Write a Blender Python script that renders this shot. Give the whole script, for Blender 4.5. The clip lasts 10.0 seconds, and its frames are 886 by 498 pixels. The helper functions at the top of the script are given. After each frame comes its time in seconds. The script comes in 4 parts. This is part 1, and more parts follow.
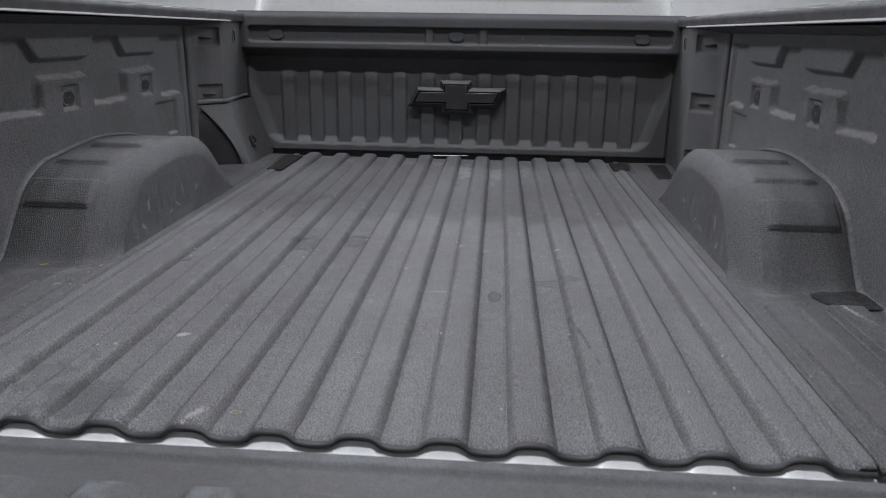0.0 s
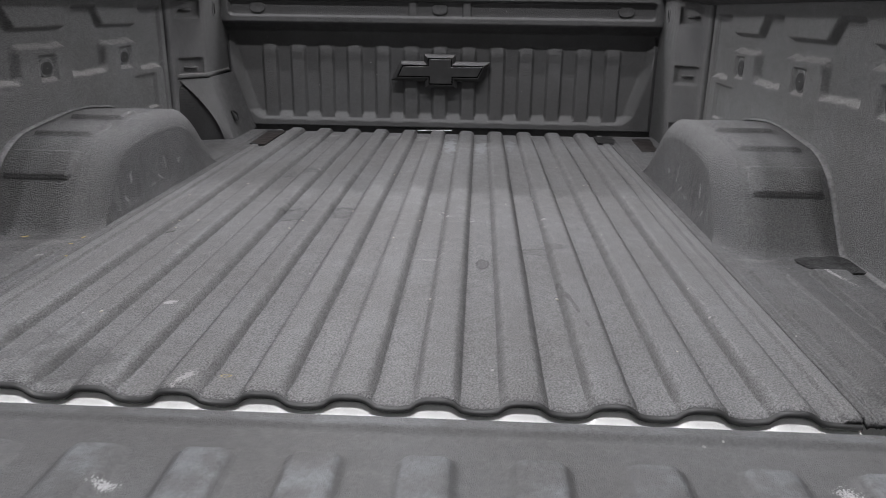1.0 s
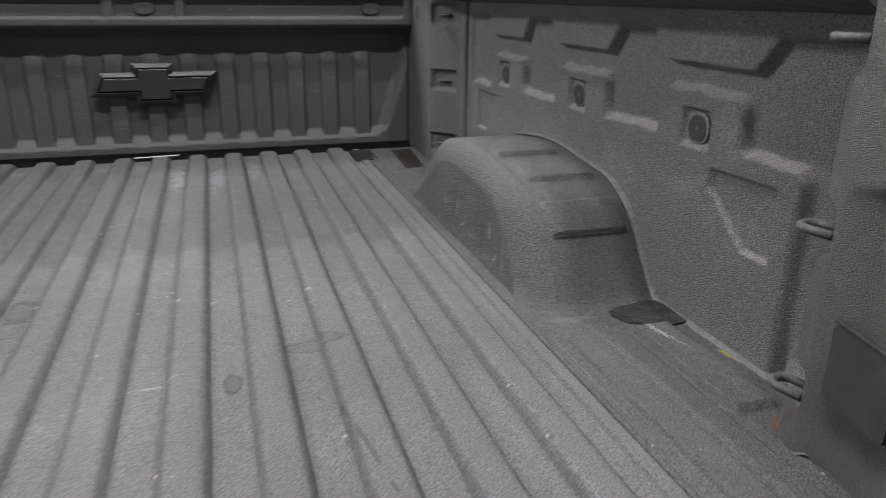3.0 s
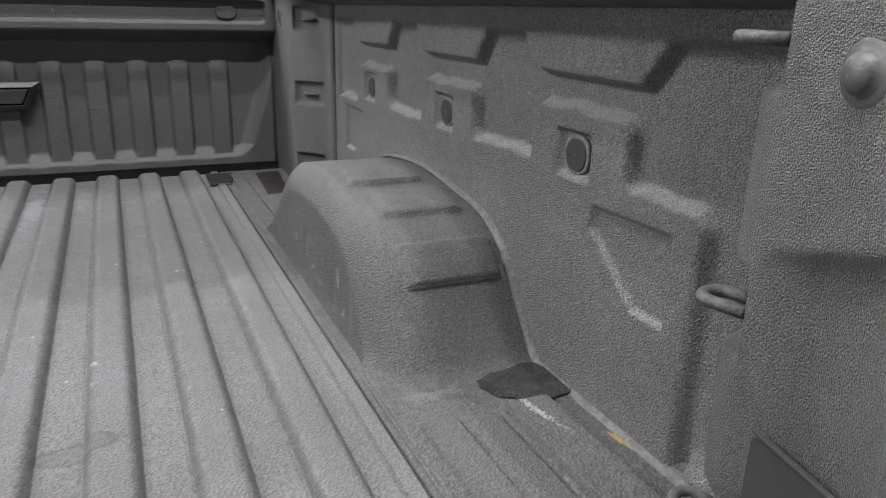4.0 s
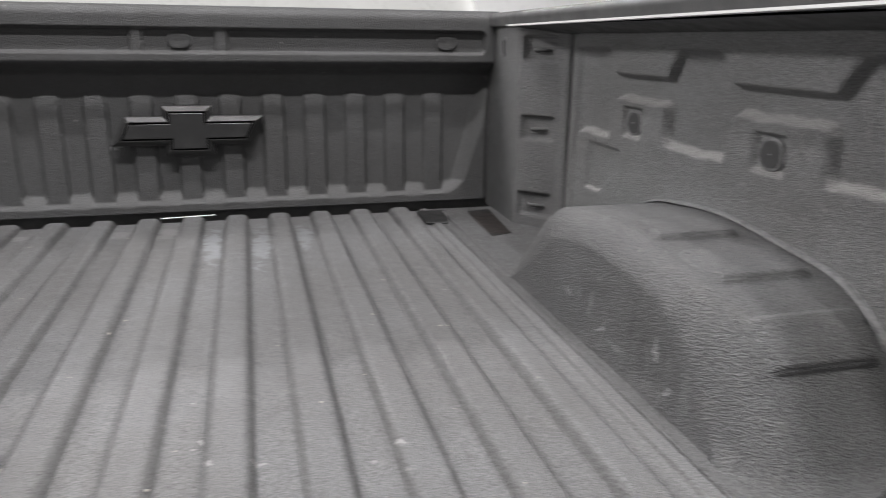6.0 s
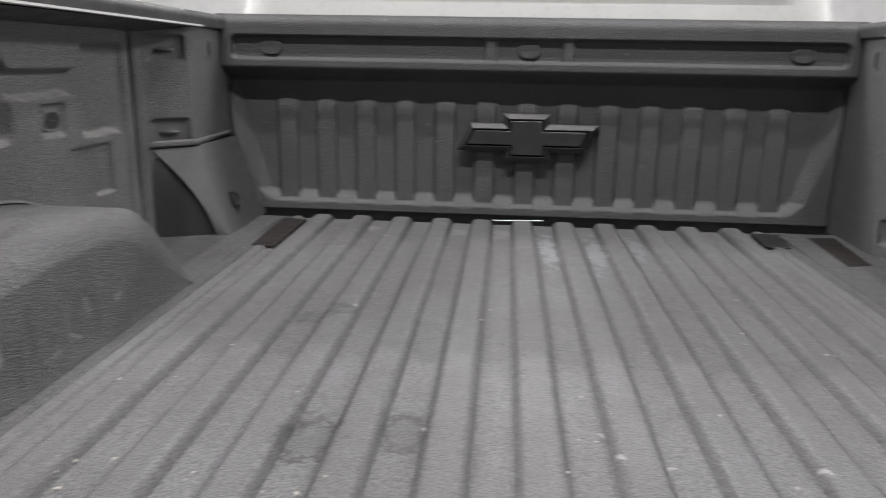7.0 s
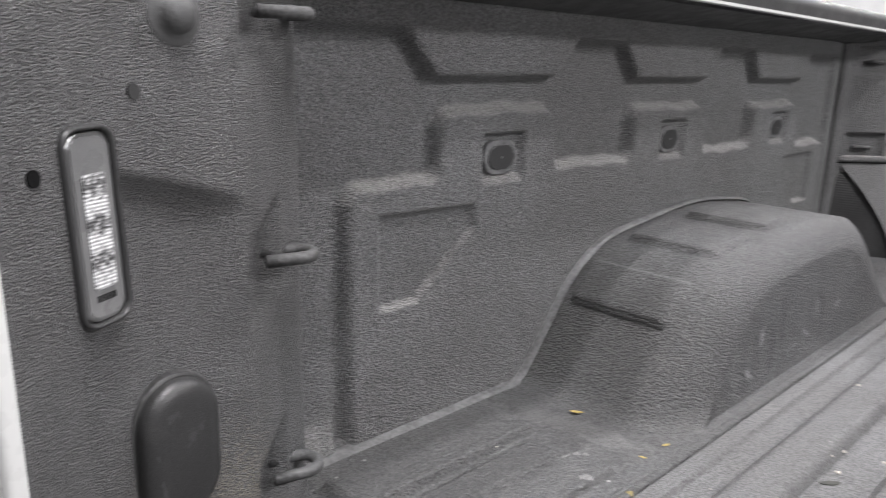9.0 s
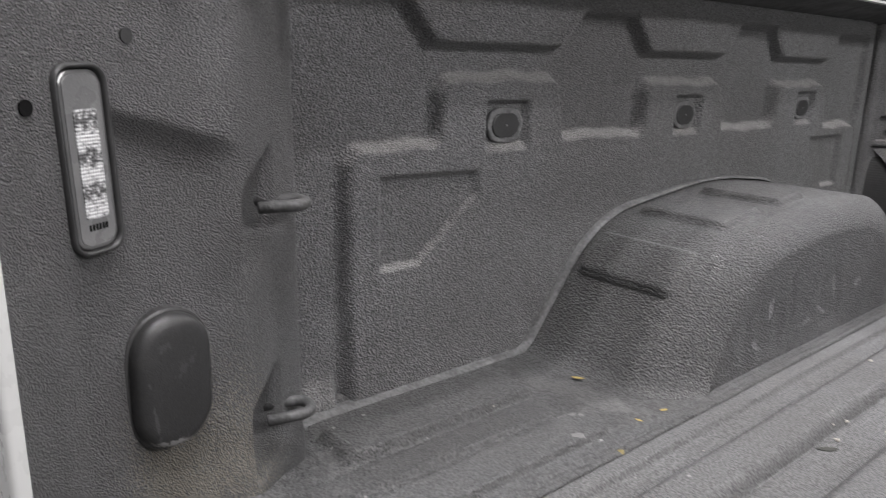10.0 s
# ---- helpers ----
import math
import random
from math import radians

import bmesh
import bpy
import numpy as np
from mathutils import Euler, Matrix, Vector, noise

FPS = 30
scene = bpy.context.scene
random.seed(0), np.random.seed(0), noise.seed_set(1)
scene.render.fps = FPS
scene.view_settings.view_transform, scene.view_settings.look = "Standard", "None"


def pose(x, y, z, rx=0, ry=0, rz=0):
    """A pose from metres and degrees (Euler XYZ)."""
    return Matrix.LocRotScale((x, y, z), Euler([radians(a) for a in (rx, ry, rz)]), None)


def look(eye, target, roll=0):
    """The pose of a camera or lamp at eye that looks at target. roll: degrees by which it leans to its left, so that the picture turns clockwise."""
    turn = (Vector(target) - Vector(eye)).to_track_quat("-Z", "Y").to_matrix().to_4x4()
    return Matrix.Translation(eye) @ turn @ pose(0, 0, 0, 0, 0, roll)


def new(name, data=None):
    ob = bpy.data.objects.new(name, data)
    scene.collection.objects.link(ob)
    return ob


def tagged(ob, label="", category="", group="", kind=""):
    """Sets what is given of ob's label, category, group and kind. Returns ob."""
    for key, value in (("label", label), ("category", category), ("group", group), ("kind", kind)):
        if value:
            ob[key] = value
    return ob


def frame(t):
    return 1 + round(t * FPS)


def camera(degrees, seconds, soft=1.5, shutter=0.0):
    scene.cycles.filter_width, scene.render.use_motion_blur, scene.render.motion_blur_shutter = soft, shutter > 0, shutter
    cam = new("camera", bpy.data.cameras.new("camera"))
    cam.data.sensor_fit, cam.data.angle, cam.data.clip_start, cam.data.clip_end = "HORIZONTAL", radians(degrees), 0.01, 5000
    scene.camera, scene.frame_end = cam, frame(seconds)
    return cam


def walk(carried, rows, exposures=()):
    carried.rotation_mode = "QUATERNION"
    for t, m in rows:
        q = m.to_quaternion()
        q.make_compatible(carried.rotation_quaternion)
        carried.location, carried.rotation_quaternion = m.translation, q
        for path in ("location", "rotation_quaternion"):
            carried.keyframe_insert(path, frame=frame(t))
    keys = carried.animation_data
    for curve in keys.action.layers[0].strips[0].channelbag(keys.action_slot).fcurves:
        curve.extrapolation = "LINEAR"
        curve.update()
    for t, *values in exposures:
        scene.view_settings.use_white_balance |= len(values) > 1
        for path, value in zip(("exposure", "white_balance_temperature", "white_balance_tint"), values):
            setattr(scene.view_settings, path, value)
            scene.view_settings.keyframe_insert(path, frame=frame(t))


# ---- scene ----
cam = camera(62.3, 10.0, soft=0.9, shutter=0.4)
PATH = [
    (0, (0.157, 0.225, 0.474), (0.023, 2.133, -0.112), 0.8),
    (0.5, (0.152, 0.192, 0.444), (0.038, 2.095, -0.162), 0.8),
    (1, (0.148, 0.219, 0.447), (0.063, 2.115, -0.184), 0.8),
    (1.5, (0.167, 0.329, 0.463), (0.133, 2.221, -0.185), 0.8),
    (2, (0.195, 0.429, 0.47), (0.247, 2.322, -0.175), 0.5),
    (2.5, (0.154, 0.497, 0.496), (0.454, 2.364, -0.156), 0.7),
    (3, (0.176, 0.607, 0.487), (0.733, 2.409, -0.177), 0.6),
    (3.2, (0.215, 0.665, 0.471), (0.836, 2.447, -0.191), 0.7),
    (4.3, (0.38, 0.844, 0.463), (1.185, 2.569, -0.151), 1.6),
    (4.5, (0.377, 0.867, 0.466), (1.191, 2.592, -0.135), 1.5),
    (5, (0.318, 0.953, 0.447), (1.125, 2.695, -0.114), 1.3),
    (5.2, (0.289, 0.994, 0.443), (1.082, 2.746, -0.105), 1.2),
    (6.3, (0.072, 1.073, 0.455), (0.399, 2.967, -0.098), 0.8),
    (6.5, (0.012, 1.085, 0.44), (0.226, 3.0, -0.096), 1.0),
    (7, (-0.054, 1.073, 0.42), (-0.211, 3.0, -0.092), 1.0),
    (7.5, (-0.114, 1.043, 0.414), (-0.601, 2.915, -0.096), 1.1),
    (8, (-0.167, 1.019, 0.42), (-0.947, 2.788, -0.091), 1.3),
    (8.5, (-0.24, 0.948, 0.42), (-1.337, 2.542, -0.087), 1.4),
    (9, (-0.286, 0.899, 0.407), (-1.68, 2.243, -0.097), 1.4),
    (9.5, (-0.27, 0.916, 0.394), (-1.788, 2.117, -0.111), 1.2),
    (10, (-0.231, 0.917, 0.372), (-1.706, 2.17, -0.134), 1.2),
]
walk(cam, [(t, look(eye, target, roll)) for t, eye, target, roll in PATH], [(0.0, -0.55, 6150, 15), (0.7, -0.16, 6330, 14), (1.5, -0.26, 6600, 14), (2.5, -0.22, 6600, 13), (3.0, -0.09, 6590, 13), (4.5, 0.38, 6550, 13), (6.5, 0.16, 6650, 13), (8.0, 0.08, 6550, 14), (8.5, 0.35, 6550, 14), (9.0, 0.55, 6550, 14), (9.6, 0.26, 6600, 14), (10.0, 0.22, 6600, 14)])
LAMP_WATTS = 90.0

# ---- room light: unseen disk lamps, overhead ones inferred from shadow edges, others added as fill ----
CEIL = 4.4
GROUND = -0.92
# x, y, height, share of the watts, diameter, the x and y that the lamp is aimed at
UNSEEN_LAMPS = [(x, y, CEIL - 0.06, share, 0.14, x, y) for y, share in ((0.5, 0.60), (1.75, 0.42)) for x in (-1.34, -0.56, 0.35, 1.25)]
UNSEEN_LAMPS += [(0.0, 7.15, CEIL - 0.06, 2.6, 0.16, 0.0, 7.15)]
for side, share in ((-1, 7.5), (1, 5.7)):
    # the 12.8 m and the rear lamps are added fill for walls, jambs and bulkhead
    UNSEEN_LAMPS += [(side * 5.4, 4.4, CEIL - 0.06, share, 1.3, 0.0, 1.9), (side * 12.8, 5.0, 2.9, 0.7 * share, 1.8, 0.0, 1.9), (side * 2.2, -3.8, CEIL - 0.06, 0.38, 0.9, 0.0, 2.0)]
for lx, ly, lz, share, wide, ax, ay in UNSEEN_LAMPS:
    data = bpy.data.lights.new("unseen_lamp", "AREA")
    data.shape, data.size, data.energy, data.color = "DISK", wide, LAMP_WATTS * share, (0.975, 0.985, 1.0)
    lamp = new("unseen_lamp", data)
    lamp.matrix_world = look((lx, ly, lz), (ax, ay, 0))
world = bpy.data.worlds.new("world")
scene.world = world
world.use_nodes = True
world.node_tree.nodes["Background"].inputs[0].default_value = (0.9, 0.92, 0.95, 1)
world.node_tree.nodes["Background"].inputs[1].default_value = 0.06


# ---- node helpers ----
class Nodes:
    """A material under construction: socket arithmetic on the object's own coordinates, which are metres."""

    def __init__(self, name):
        self.material = bpy.data.materials.new(name)
        self.material.use_nodes = True
        self.tree = self.material.node_tree
        self.shader = self.tree.nodes["Principled BSDF"]
        self.coords = self.tree.nodes.new("ShaderNodeTexCoord").outputs["Object"]
        self.parts = None

    def add(self, kind, **values):
        node = self.tree.nodes.new(kind)
        for key, value in values.items():
            node.inputs[key.replace("_", " ")].default_value = value
        return node

    def join(self, a, b):
        self.tree.links.new(a, b)

    def feed(self, socket, value):
        if isinstance(value, (int, float, tuple)):
            socket.default_value = value
        else:
            self.join(value, socket)

    def math(self, op, a, b=0.0, c=0.0):
        node = self.tree.nodes.new("ShaderNodeMath")
        node.operation = op
        for socket, value in zip(node.inputs, (a, b, c)):
            self.feed(socket, value)
        return node.outputs[0]

    def stretch(self, scale, offset=(0, 0, 0)):
        node = self.add("ShaderNodeMapping")
        node.inputs["Scale"].default_value, node.inputs["Location"].default_value = scale, offset
        self.join(self.coords, node.inputs["Vector"])
        return node.outputs[0]

    def noise(self, scale, detail=3.0, rough=0.55, vector=None):
        node = self.add("ShaderNodeTexNoise", Scale=scale, Detail=detail, Roughness=rough)
        self.join(vector or self.coords, node.inputs["Vector"])
        return node.outputs["Fac"]

    def cells(self, scale, vector=None, feature="F1"):
        node = self.add("ShaderNodeTexVoronoi", Scale=scale)
        node.feature = feature
        self.join(vector or self.coords, node.inputs["Vector"])
        return node.outputs["Distance"]

    def ramp(self, value, low, high, to_low=0.0, to_high=1.0):
        node = self.tree.nodes.new("ShaderNodeMapRange")
        node.interpolation_type = "SMOOTHSTEP"
        self.feed(node.inputs[0], value)
        for socket, v in zip(list(node.inputs)[1:5], (low, high, to_low, to_high)):
            self.feed(socket, v)
        return node.outputs[0]

    def mix(self, fac, a, b):
        node = self.tree.nodes.new("ShaderNodeMix")
        node.data_type = "RGBA"
        self.feed(node.inputs[0], fac)
        self.feed(node.inputs[6], a)
        self.feed(node.inputs[7], b)
        return node.outputs[2]

    def axis(self, which):
        if not self.parts:
            node = self.tree.nodes.new("ShaderNodeSeparateXYZ")
            self.join(self.coords, node.inputs[0])
            self.parts = node.outputs
        return self.parts["xyz".index(which)]

    def spot(self, axes, at, size, turn=0.0, ragged=0.35, scale=60.0, outline=False):
        """A stain with a ragged outline: 1 inside an ellipse, 0 outside."""
        a, b = (self.math("SUBTRACT", self.axis(n), v) for n, v in zip(axes, at))
        c, s = math.cos(radians(turn)), math.sin(radians(turn))
        u = self.math("ADD", self.math("MULTIPLY", a, c / size[0]), self.math("MULTIPLY", b, s / size[0]))
        v = self.math("ADD", self.math("MULTIPLY", a, -s / size[1]), self.math("MULTIPLY", b, c / size[1]))
        far = self.math("SQRT", self.math("ADD", self.math("MULTIPLY", u, u), self.math("MULTIPLY", v, v)))
        if ragged:
            far = self.math("ADD", far, self.math("MULTIPLY", self.math("SUBTRACT", self.noise(scale, 4), 0.5), ragged * 4))
        if outline:
            return self.ramp(self.math("ABSOLUTE", self.math("SUBTRACT", far, 0.9)), 0.05, 0.20, 1.0, 0.0)
        return self.ramp(far, 0.8, 1.05, 1.0, 0.0)

    def bump(self, height, distance, strength=1.0, normal=None):
        node = self.add("ShaderNodeBump", Strength=strength, Distance=distance)
        self.feed(node.inputs["Height"], height)
        if normal is not None:
            self.join(normal, node.inputs["Normal"])
        return node.outputs[0]

    def done(self, colour, rough, normal=None, metal=0.0):
        self.feed(self.shader.inputs["Base Color"], colour)
        self.feed(self.shader.inputs["Roughness"], rough)
        self.shader.inputs["Metallic"].default_value = metal
        if normal is not None:
            self.join(normal, self.shader.inputs["Normal"])
        return self.material


def grey(v, warm=0.0):
    return (v * (1 + warm), v, v * (1 - warm), 1)


def liner(name, base, grain=230.0, depth=0.0012, dust=0.25, streak=None, stains=(), ledge_pale=0.0, coarse=0.45, gloss=(0.52, 0.70), beads=0.0, speckle=0.35, worn_above=None, slope_shade=None):
    """Sprayed bed liner: dark, pebbled, dusty. stains: (axes, at, size, turn, colour, amount)."""
    n = Nodes(name)
    wide, fine = n.noise(3.2, 4), n.noise(38, 4, 0.6)
    tone = n.mix(n.ramp(wide, 0.35, 0.68), grey(base * 0.90, 0.012), grey(base * 1.10, -0.006))
    if worn_above:
        low, high, colour = worn_above
        rubbed_top = n.math("MULTIPLY", n.ramp(n.axis("z"), low, high), n.ramp(n.noise(22, 4, 0.65), 0.38, 0.66))
        tone = n.mix(n.math("MULTIPLY", rubbed_top, 0.8), tone, colour)
    tone = n.mix(n.math("MULTIPLY", n.ramp(fine, 0.5, 0.75), dust), tone, grey(base * 1.9, 0.03))
    if streak:
        lines = n.noise(1.0, 5, 0.6, n.stretch(streak))
        tone = n.mix(n.math("MULTIPLY", n.ramp(lines, 0.5, 0.72), 0.24), tone, grey(base * 1.5, -0.02))
        dark = n.noise(1.0, 4, 0.6, n.stretch(tuple(0.6 * v for v in streak), (3, 5, 1)))
        tone = n.mix(n.math("MULTIPLY", n.ramp(dark, 0.55, 0.75), 0.25), tone, grey(base * 0.6, 0.02))
    if ledge_pale:
        # upward ledges go paler: uneven dust, with the light on them painted in
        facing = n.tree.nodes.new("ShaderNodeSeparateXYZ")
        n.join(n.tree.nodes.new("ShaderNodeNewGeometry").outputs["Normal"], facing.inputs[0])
        facing_up = n.ramp(n.math("ADD", facing.outputs[2], n.math("MULTIPLY", n.math("SUBTRACT", n.noise(70, 4, 0.65), 0.5), 0.7)), 0.30, 0.95)
        tone = n.mix(n.math("MULTIPLY", facing_up, ledge_pale), tone, grey(0.36, 0.03))
    if slope_shade:
        # sloping flanks go darker by their normal: shade, besides thinner dust, in the colour
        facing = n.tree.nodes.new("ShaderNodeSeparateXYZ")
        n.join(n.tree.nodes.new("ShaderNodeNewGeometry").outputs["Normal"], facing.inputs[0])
        facing_up = n.ramp(n.math("ADD", facing.outputs[2], n.math("MULTIPLY", n.math("SUBTRACT", n.noise(120, 4, 0.65), 0.5), 0.30)), 0.64, 0.99)
        tone = n.mix(facing_up, grey(slope_shade, 0.01), tone)
    # fine random speckle: the pebbles' light and shade painted into the tone
    speckle_noise = n.math("ADD", n.math("MULTIPLY", n.noise(grain * 0.75, 2, 0.6), 1 - coarse), n.math("MULTIPLY", n.noise(grain * 0.28, 3, 0.65), coarse))
    speckled = n.tree.nodes.new("ShaderNodeMix")
    speckled.data_type, speckled.blend_type = "RGBA", "MULTIPLY"
    speckled.inputs[0].default_value = 1.0
    n.join(tone, speckled.inputs[6])
    n.join(n.mix(n.ramp(speckle_noise, 0.34, 0.66), grey(1 - speckle), grey(1 + speckle)), speckled.inputs[7])
    tone = speckled.outputs[2]
    # specks of grit and chipped coating
    speck = n.math("MULTIPLY", n.ramp(n.cells(26), 0.045, 0.075, 1.0, 0.0), n.ramp(n.noise(5.0, 2), 0.50, 0.58))
    tone = n.mix(n.math("MULTIPLY", speck, 0.55), tone, grey(0.38, 0.03))
    for axes, at, size, turn, colour, amount, ragged, scale in stains:
        tone = n.mix(n.math("MULTIPLY", n.spot(axes, at, size, turn, ragged, scale, amount < 0), abs(amount)), tone, colour)
    pebble = n.math("ADD", n.noise(grain, 1, 0.5), n.math("MULTIPLY", n.noise(grain * 0.45, 1, 0.5), 0.35))
    if beads:
        pebble = n.math("SUBTRACT", pebble, n.math("MULTIPLY", n.cells(grain * 0.62), beads))
    normal = n.bump(pebble, depth, 1.0)
    normal = n.bump(n.noise(14, 3), 0.004, 0.25, normal)
    return n.done(tone, n.ramp(fine, 0.3, 0.7, gloss[0], gloss[1]), normal)


def paint(name, colour, rough=0.3, ripple=0.0006):
    n = Nodes(name)
    tone = n.mix(n.ramp(n.noise(5, 4), 0.4, 0.7), colour, tuple(c * 0.93 for c in colour[:3]) + (1,))
    return n.done(tone, n.ramp(n.noise(60, 3), 0.3, 0.7, rough * 0.85, rough * 1.2), n.bump(n.noise(9, 2), ripple, 0.3) if ripple > 0.0002 else None)


def plastic(name, base, rough=0.5, grain=500.0, depth=0.0003):
    n = Nodes(name)
    tone = n.mix(n.ramp(n.noise(20, 4), 0.4, 0.7), grey(base), grey(base * 1.35, 0.01))
    scuff = n.ramp(n.noise(1.0, 4, 0.7, n.stretch((40, 160, 160))), 0.66, 0.74)
    tone = n.mix(n.math("MULTIPLY", scuff, 0.35), tone, grey(min(1, base * 4)))
    return n.done(tone, n.ramp(n.noise(35, 3), 0.3, 0.7, rough * 0.85, rough * 1.15), n.bump(n.noise(grain, 2), depth, 0.6))


PALE, CHALK, MUSTARD = grey(0.22, 0.02), grey(0.36, 0.02), (0.36, 0.27, 0.06, 1)
INK, RUST = grey(0.022), (0.16, 0.07, 0.03, 1)
FLOOR_STAINS = (
    ("xy", (-0.325, 1.261), (0.011, 0.007), 10, CHALK, 0.7, 0.6, 140),
    ("xy", (-0.170, 1.057), (0.007, 0.004), 0, MUSTARD, -0.6, 0.25, 140),
    ("xy", (-0.210, 1.027), (0.006, 0.018), -25, CHALK, 0.5, 1.2, 200),
    ("xy", (0.164, 1.518), (0.012, 0.024), 0, grey(0.045), 0.55, 0.35, 90),
    ("xy", (0.062, 1.536), (0.036, 0.0025), 2, CHALK, 0.45, 1.0, 160),
    ("xy", (0.266, 1.784), (0.0030, 0.0036), 0, CHALK, 0.55, 0.9, 200),
    ("xy", (0.300, 1.800), (0.0024, 0.0096), 30, CHALK, 0.55, 0.9, 200),
    ("xy", (0.074, 1.872), (0.0024, 0.0060), 20, CHALK, 0.55, 0.9, 200),
    ("xy", (0.086, 1.806), (0.0030, 0.0084), 25, CHALK, 0.55, 0.9, 200),
    ("xy", (0.140, 1.808), (0.0072, 0.0030), 0, CHALK, 0.55, 0.9, 200),
    ("xy", (-0.268, 1.823), (0.036, 0.055), 0, grey(0.035), 0.34, 0.9, 45),
    ("xy", (-0.268, 1.823), (0.032, 0.050), 0, grey(0.024), -0.75, 0.4, 70),
    ("xy", (-0.160, 1.850), (0.030, 0.050), 0, grey(0.04), 0.28, 0.9, 45),
    ("xy", (-0.160, 1.850), (0.026, 0.044), 0, grey(0.028), -0.65, 0.4, 70),
    ("xy", (-0.345, 2.230), (0.050, 0.034), 20, grey(0.026), -0.35, 0.4, 70),
    ("xy", (-0.300, 2.260), (0.0036, 0.0060), 0, CHALK, 0.55, 0.9, 200),
    ("xy", (-0.345, 2.230), (0.045, 0.030), 20, grey(0.04), 0.40, 0.9, 50),
    ("xy", (0.305, 1.330), (0.0022, 0.085), 8, grey(0.03), 0.6, 1.5, 28),
    ("xy", (0.164, 1.518), (0.013, 0.026), 0, grey(0.022), -0.7, 0.2, 80),
    ("xy", (0.285, 1.600), (0.046, 0.020), 0, grey(0.028), -0.5, 0.25, 70),
    ("xy", (-0.290, 1.915), (0.022, 0.030), 0, grey(0.028), -0.35, 0.4, 70),
    ("xy", (0.285, 1.600), (0.045, 0.020), 0, grey(0.05), 0.30, 0.4, 50),
    ("xy", (0.055, 2.740), (0.022, 0.13), 0, grey(0.22, -0.04), 0.60, 0.9, 40),
    ("xy", (0.160, 2.700), (0.020, 0.16), 0, grey(0.22, -0.04), 0.52, 0.9, 40),
    ("xy", (0.265, 2.780), (0.020, 0.09), 0, grey(0.20, -0.04), 0.50, 0.9, 40),
    ("xy", (-0.055, 2.870), (0.022, 0.05), 0, PALE, 0.40, 0.7, 40),
    ("xy", (-0.160, 2.880), (0.018, 0.03), 0, PALE, 0.40, 0.7, 40),
    ("xy", (-0.380, 2.890), (0.020, 0.02), 0, PALE, 0.45, 0.7, 40),
    ("xy", (-0.480, 1.140), (0.040, 0.03), 0, PALE, 0.15, 0.7, 60),
    ("xy", (-0.380, 1.060), (0.060, 0.05), 0, INK, 0.38, 0.9, 30),
    ("xy", (-0.470, 1.130), (0.045, 0.05), 0, INK, 0.35, 0.9, 30),
)
SHELF_STAINS = (
    ("xy", (0.862, 1.395), (0.007, 0.026), 12, MUSTARD, 0.75, 0.3, 90),
    ("xy", (0.792, 1.480), (0.004, 0.040), 12, CHALK, 0.7, 1.5, 300),
    ("xy", (0.802, 1.216), (0.014, 0.022), 0, RUST, 0.40, 0.9, 90),
    ("xy", (-0.660, 1.470), (0.006, 0.005), 30, PALE, 0.6, 0.8, 160),
    ("xy", (-0.700, 1.500), (0.014, 0.006), 30, PALE, 0.5, 1.4, 160),
    ("xy", (-0.620, 1.490), (0.004, 0.004), 30, MUSTARD, 0.5, 0.3, 120),
    ("xy", (0.700, 1.575), (0.035, 0.012), 0, PALE, 0.22, 0.9, 60),
    ("xy", (-0.740, 1.560), (0.08, 0.02), 10, PALE, 0.15, 0.9, 60),
)
M_FLOOR = liner("floor_liner", 0.106, 500, 0.0022, 0.20, (34, 1.6, 34), FLOOR_STAINS, beads=0.4, speckle=0.46, coarse=0.10, slope_shade=0.080)
M_SHELF = liner("shelf_liner", 0.066, 460, 0.0024, 0.32, (26, 2.0, 26), SHELF_STAINS, beads=0.4, speckle=0.48, coarse=0.2, slope_shade=0.055)
M_WALL = liner("wall_liner", 0.158, 640, 0.0046, 0.18, ledge_pale=0.70, coarse=0.15, gloss=(0.42, 0.56), beads=0.6, speckle=0.45)
ARCH_SCUFFS = (
    ("yz", (1.838, 0.062), (0.006, 0.015), 0, grey(0.30), 0.6, 0.8, 150), ("yz", (1.800, 0.020), (0.004, 0.016), 55, grey(0.26), 0.6, 0.5, 150),
    ("yz", (1.990, 0.030), (0.003, 0.018), 60, grey(0.26), 0.6, 0.5, 150), ("yz", (2.030, 0.060), (0.004, 0.022), 10, grey(0.22), 0.5, 0.9, 120),
    ("yz", (1.900, 0.070), (0.006, 0.040), 0, grey(0.035), 0.5, 0.9, 60), ("yz", (1.760, 0.030), (0.010, 0.026), 0, grey(0.17), 0.4, 1.2, 120),
    ("yz", (2.110, 0.050), (0.012, 0.006), 0, grey(0.26), 0.5, 1.2, 150), ("yz", (1.940, 0.022), (0.020, 0.004), 0, grey(0.22), 0.5, 1.2, 150),
)
M_ARCH = liner("arch_liner", 0.079, 520, 0.0036, 0.30, stains=ARCH_SCUFFS, coarse=0.2, gloss=(0.50, 0.64), beads=0.5, speckle=0.46)
M_PILLAR = liner("pillar_liner", 0.105, 600, 0.0034, 0.18, coarse=0.15, gloss=(0.46, 0.60), beads=0.5, speckle=0.40)
M_FRONT = liner("bulkhead_liner", 0.067, 420, 0.0018, 0.12, speckle=0.10)
M_POST = liner("post_liner", 0.138, 1050, 0.0056, 0.15, None, gloss=(0.42, 0.54), beads=0.7, speckle=0.40, coarse=0.15, stains=(("xz", (-0.770, 0.040), (0.010, 0.042), 0, (0.40, 0.36, 0.28, 1), 0.50, 2.6, 620), ("xz", (0.802, 0.012), (0.010, 0.014), 0, RUST, 0.30, 0.9, 120)))
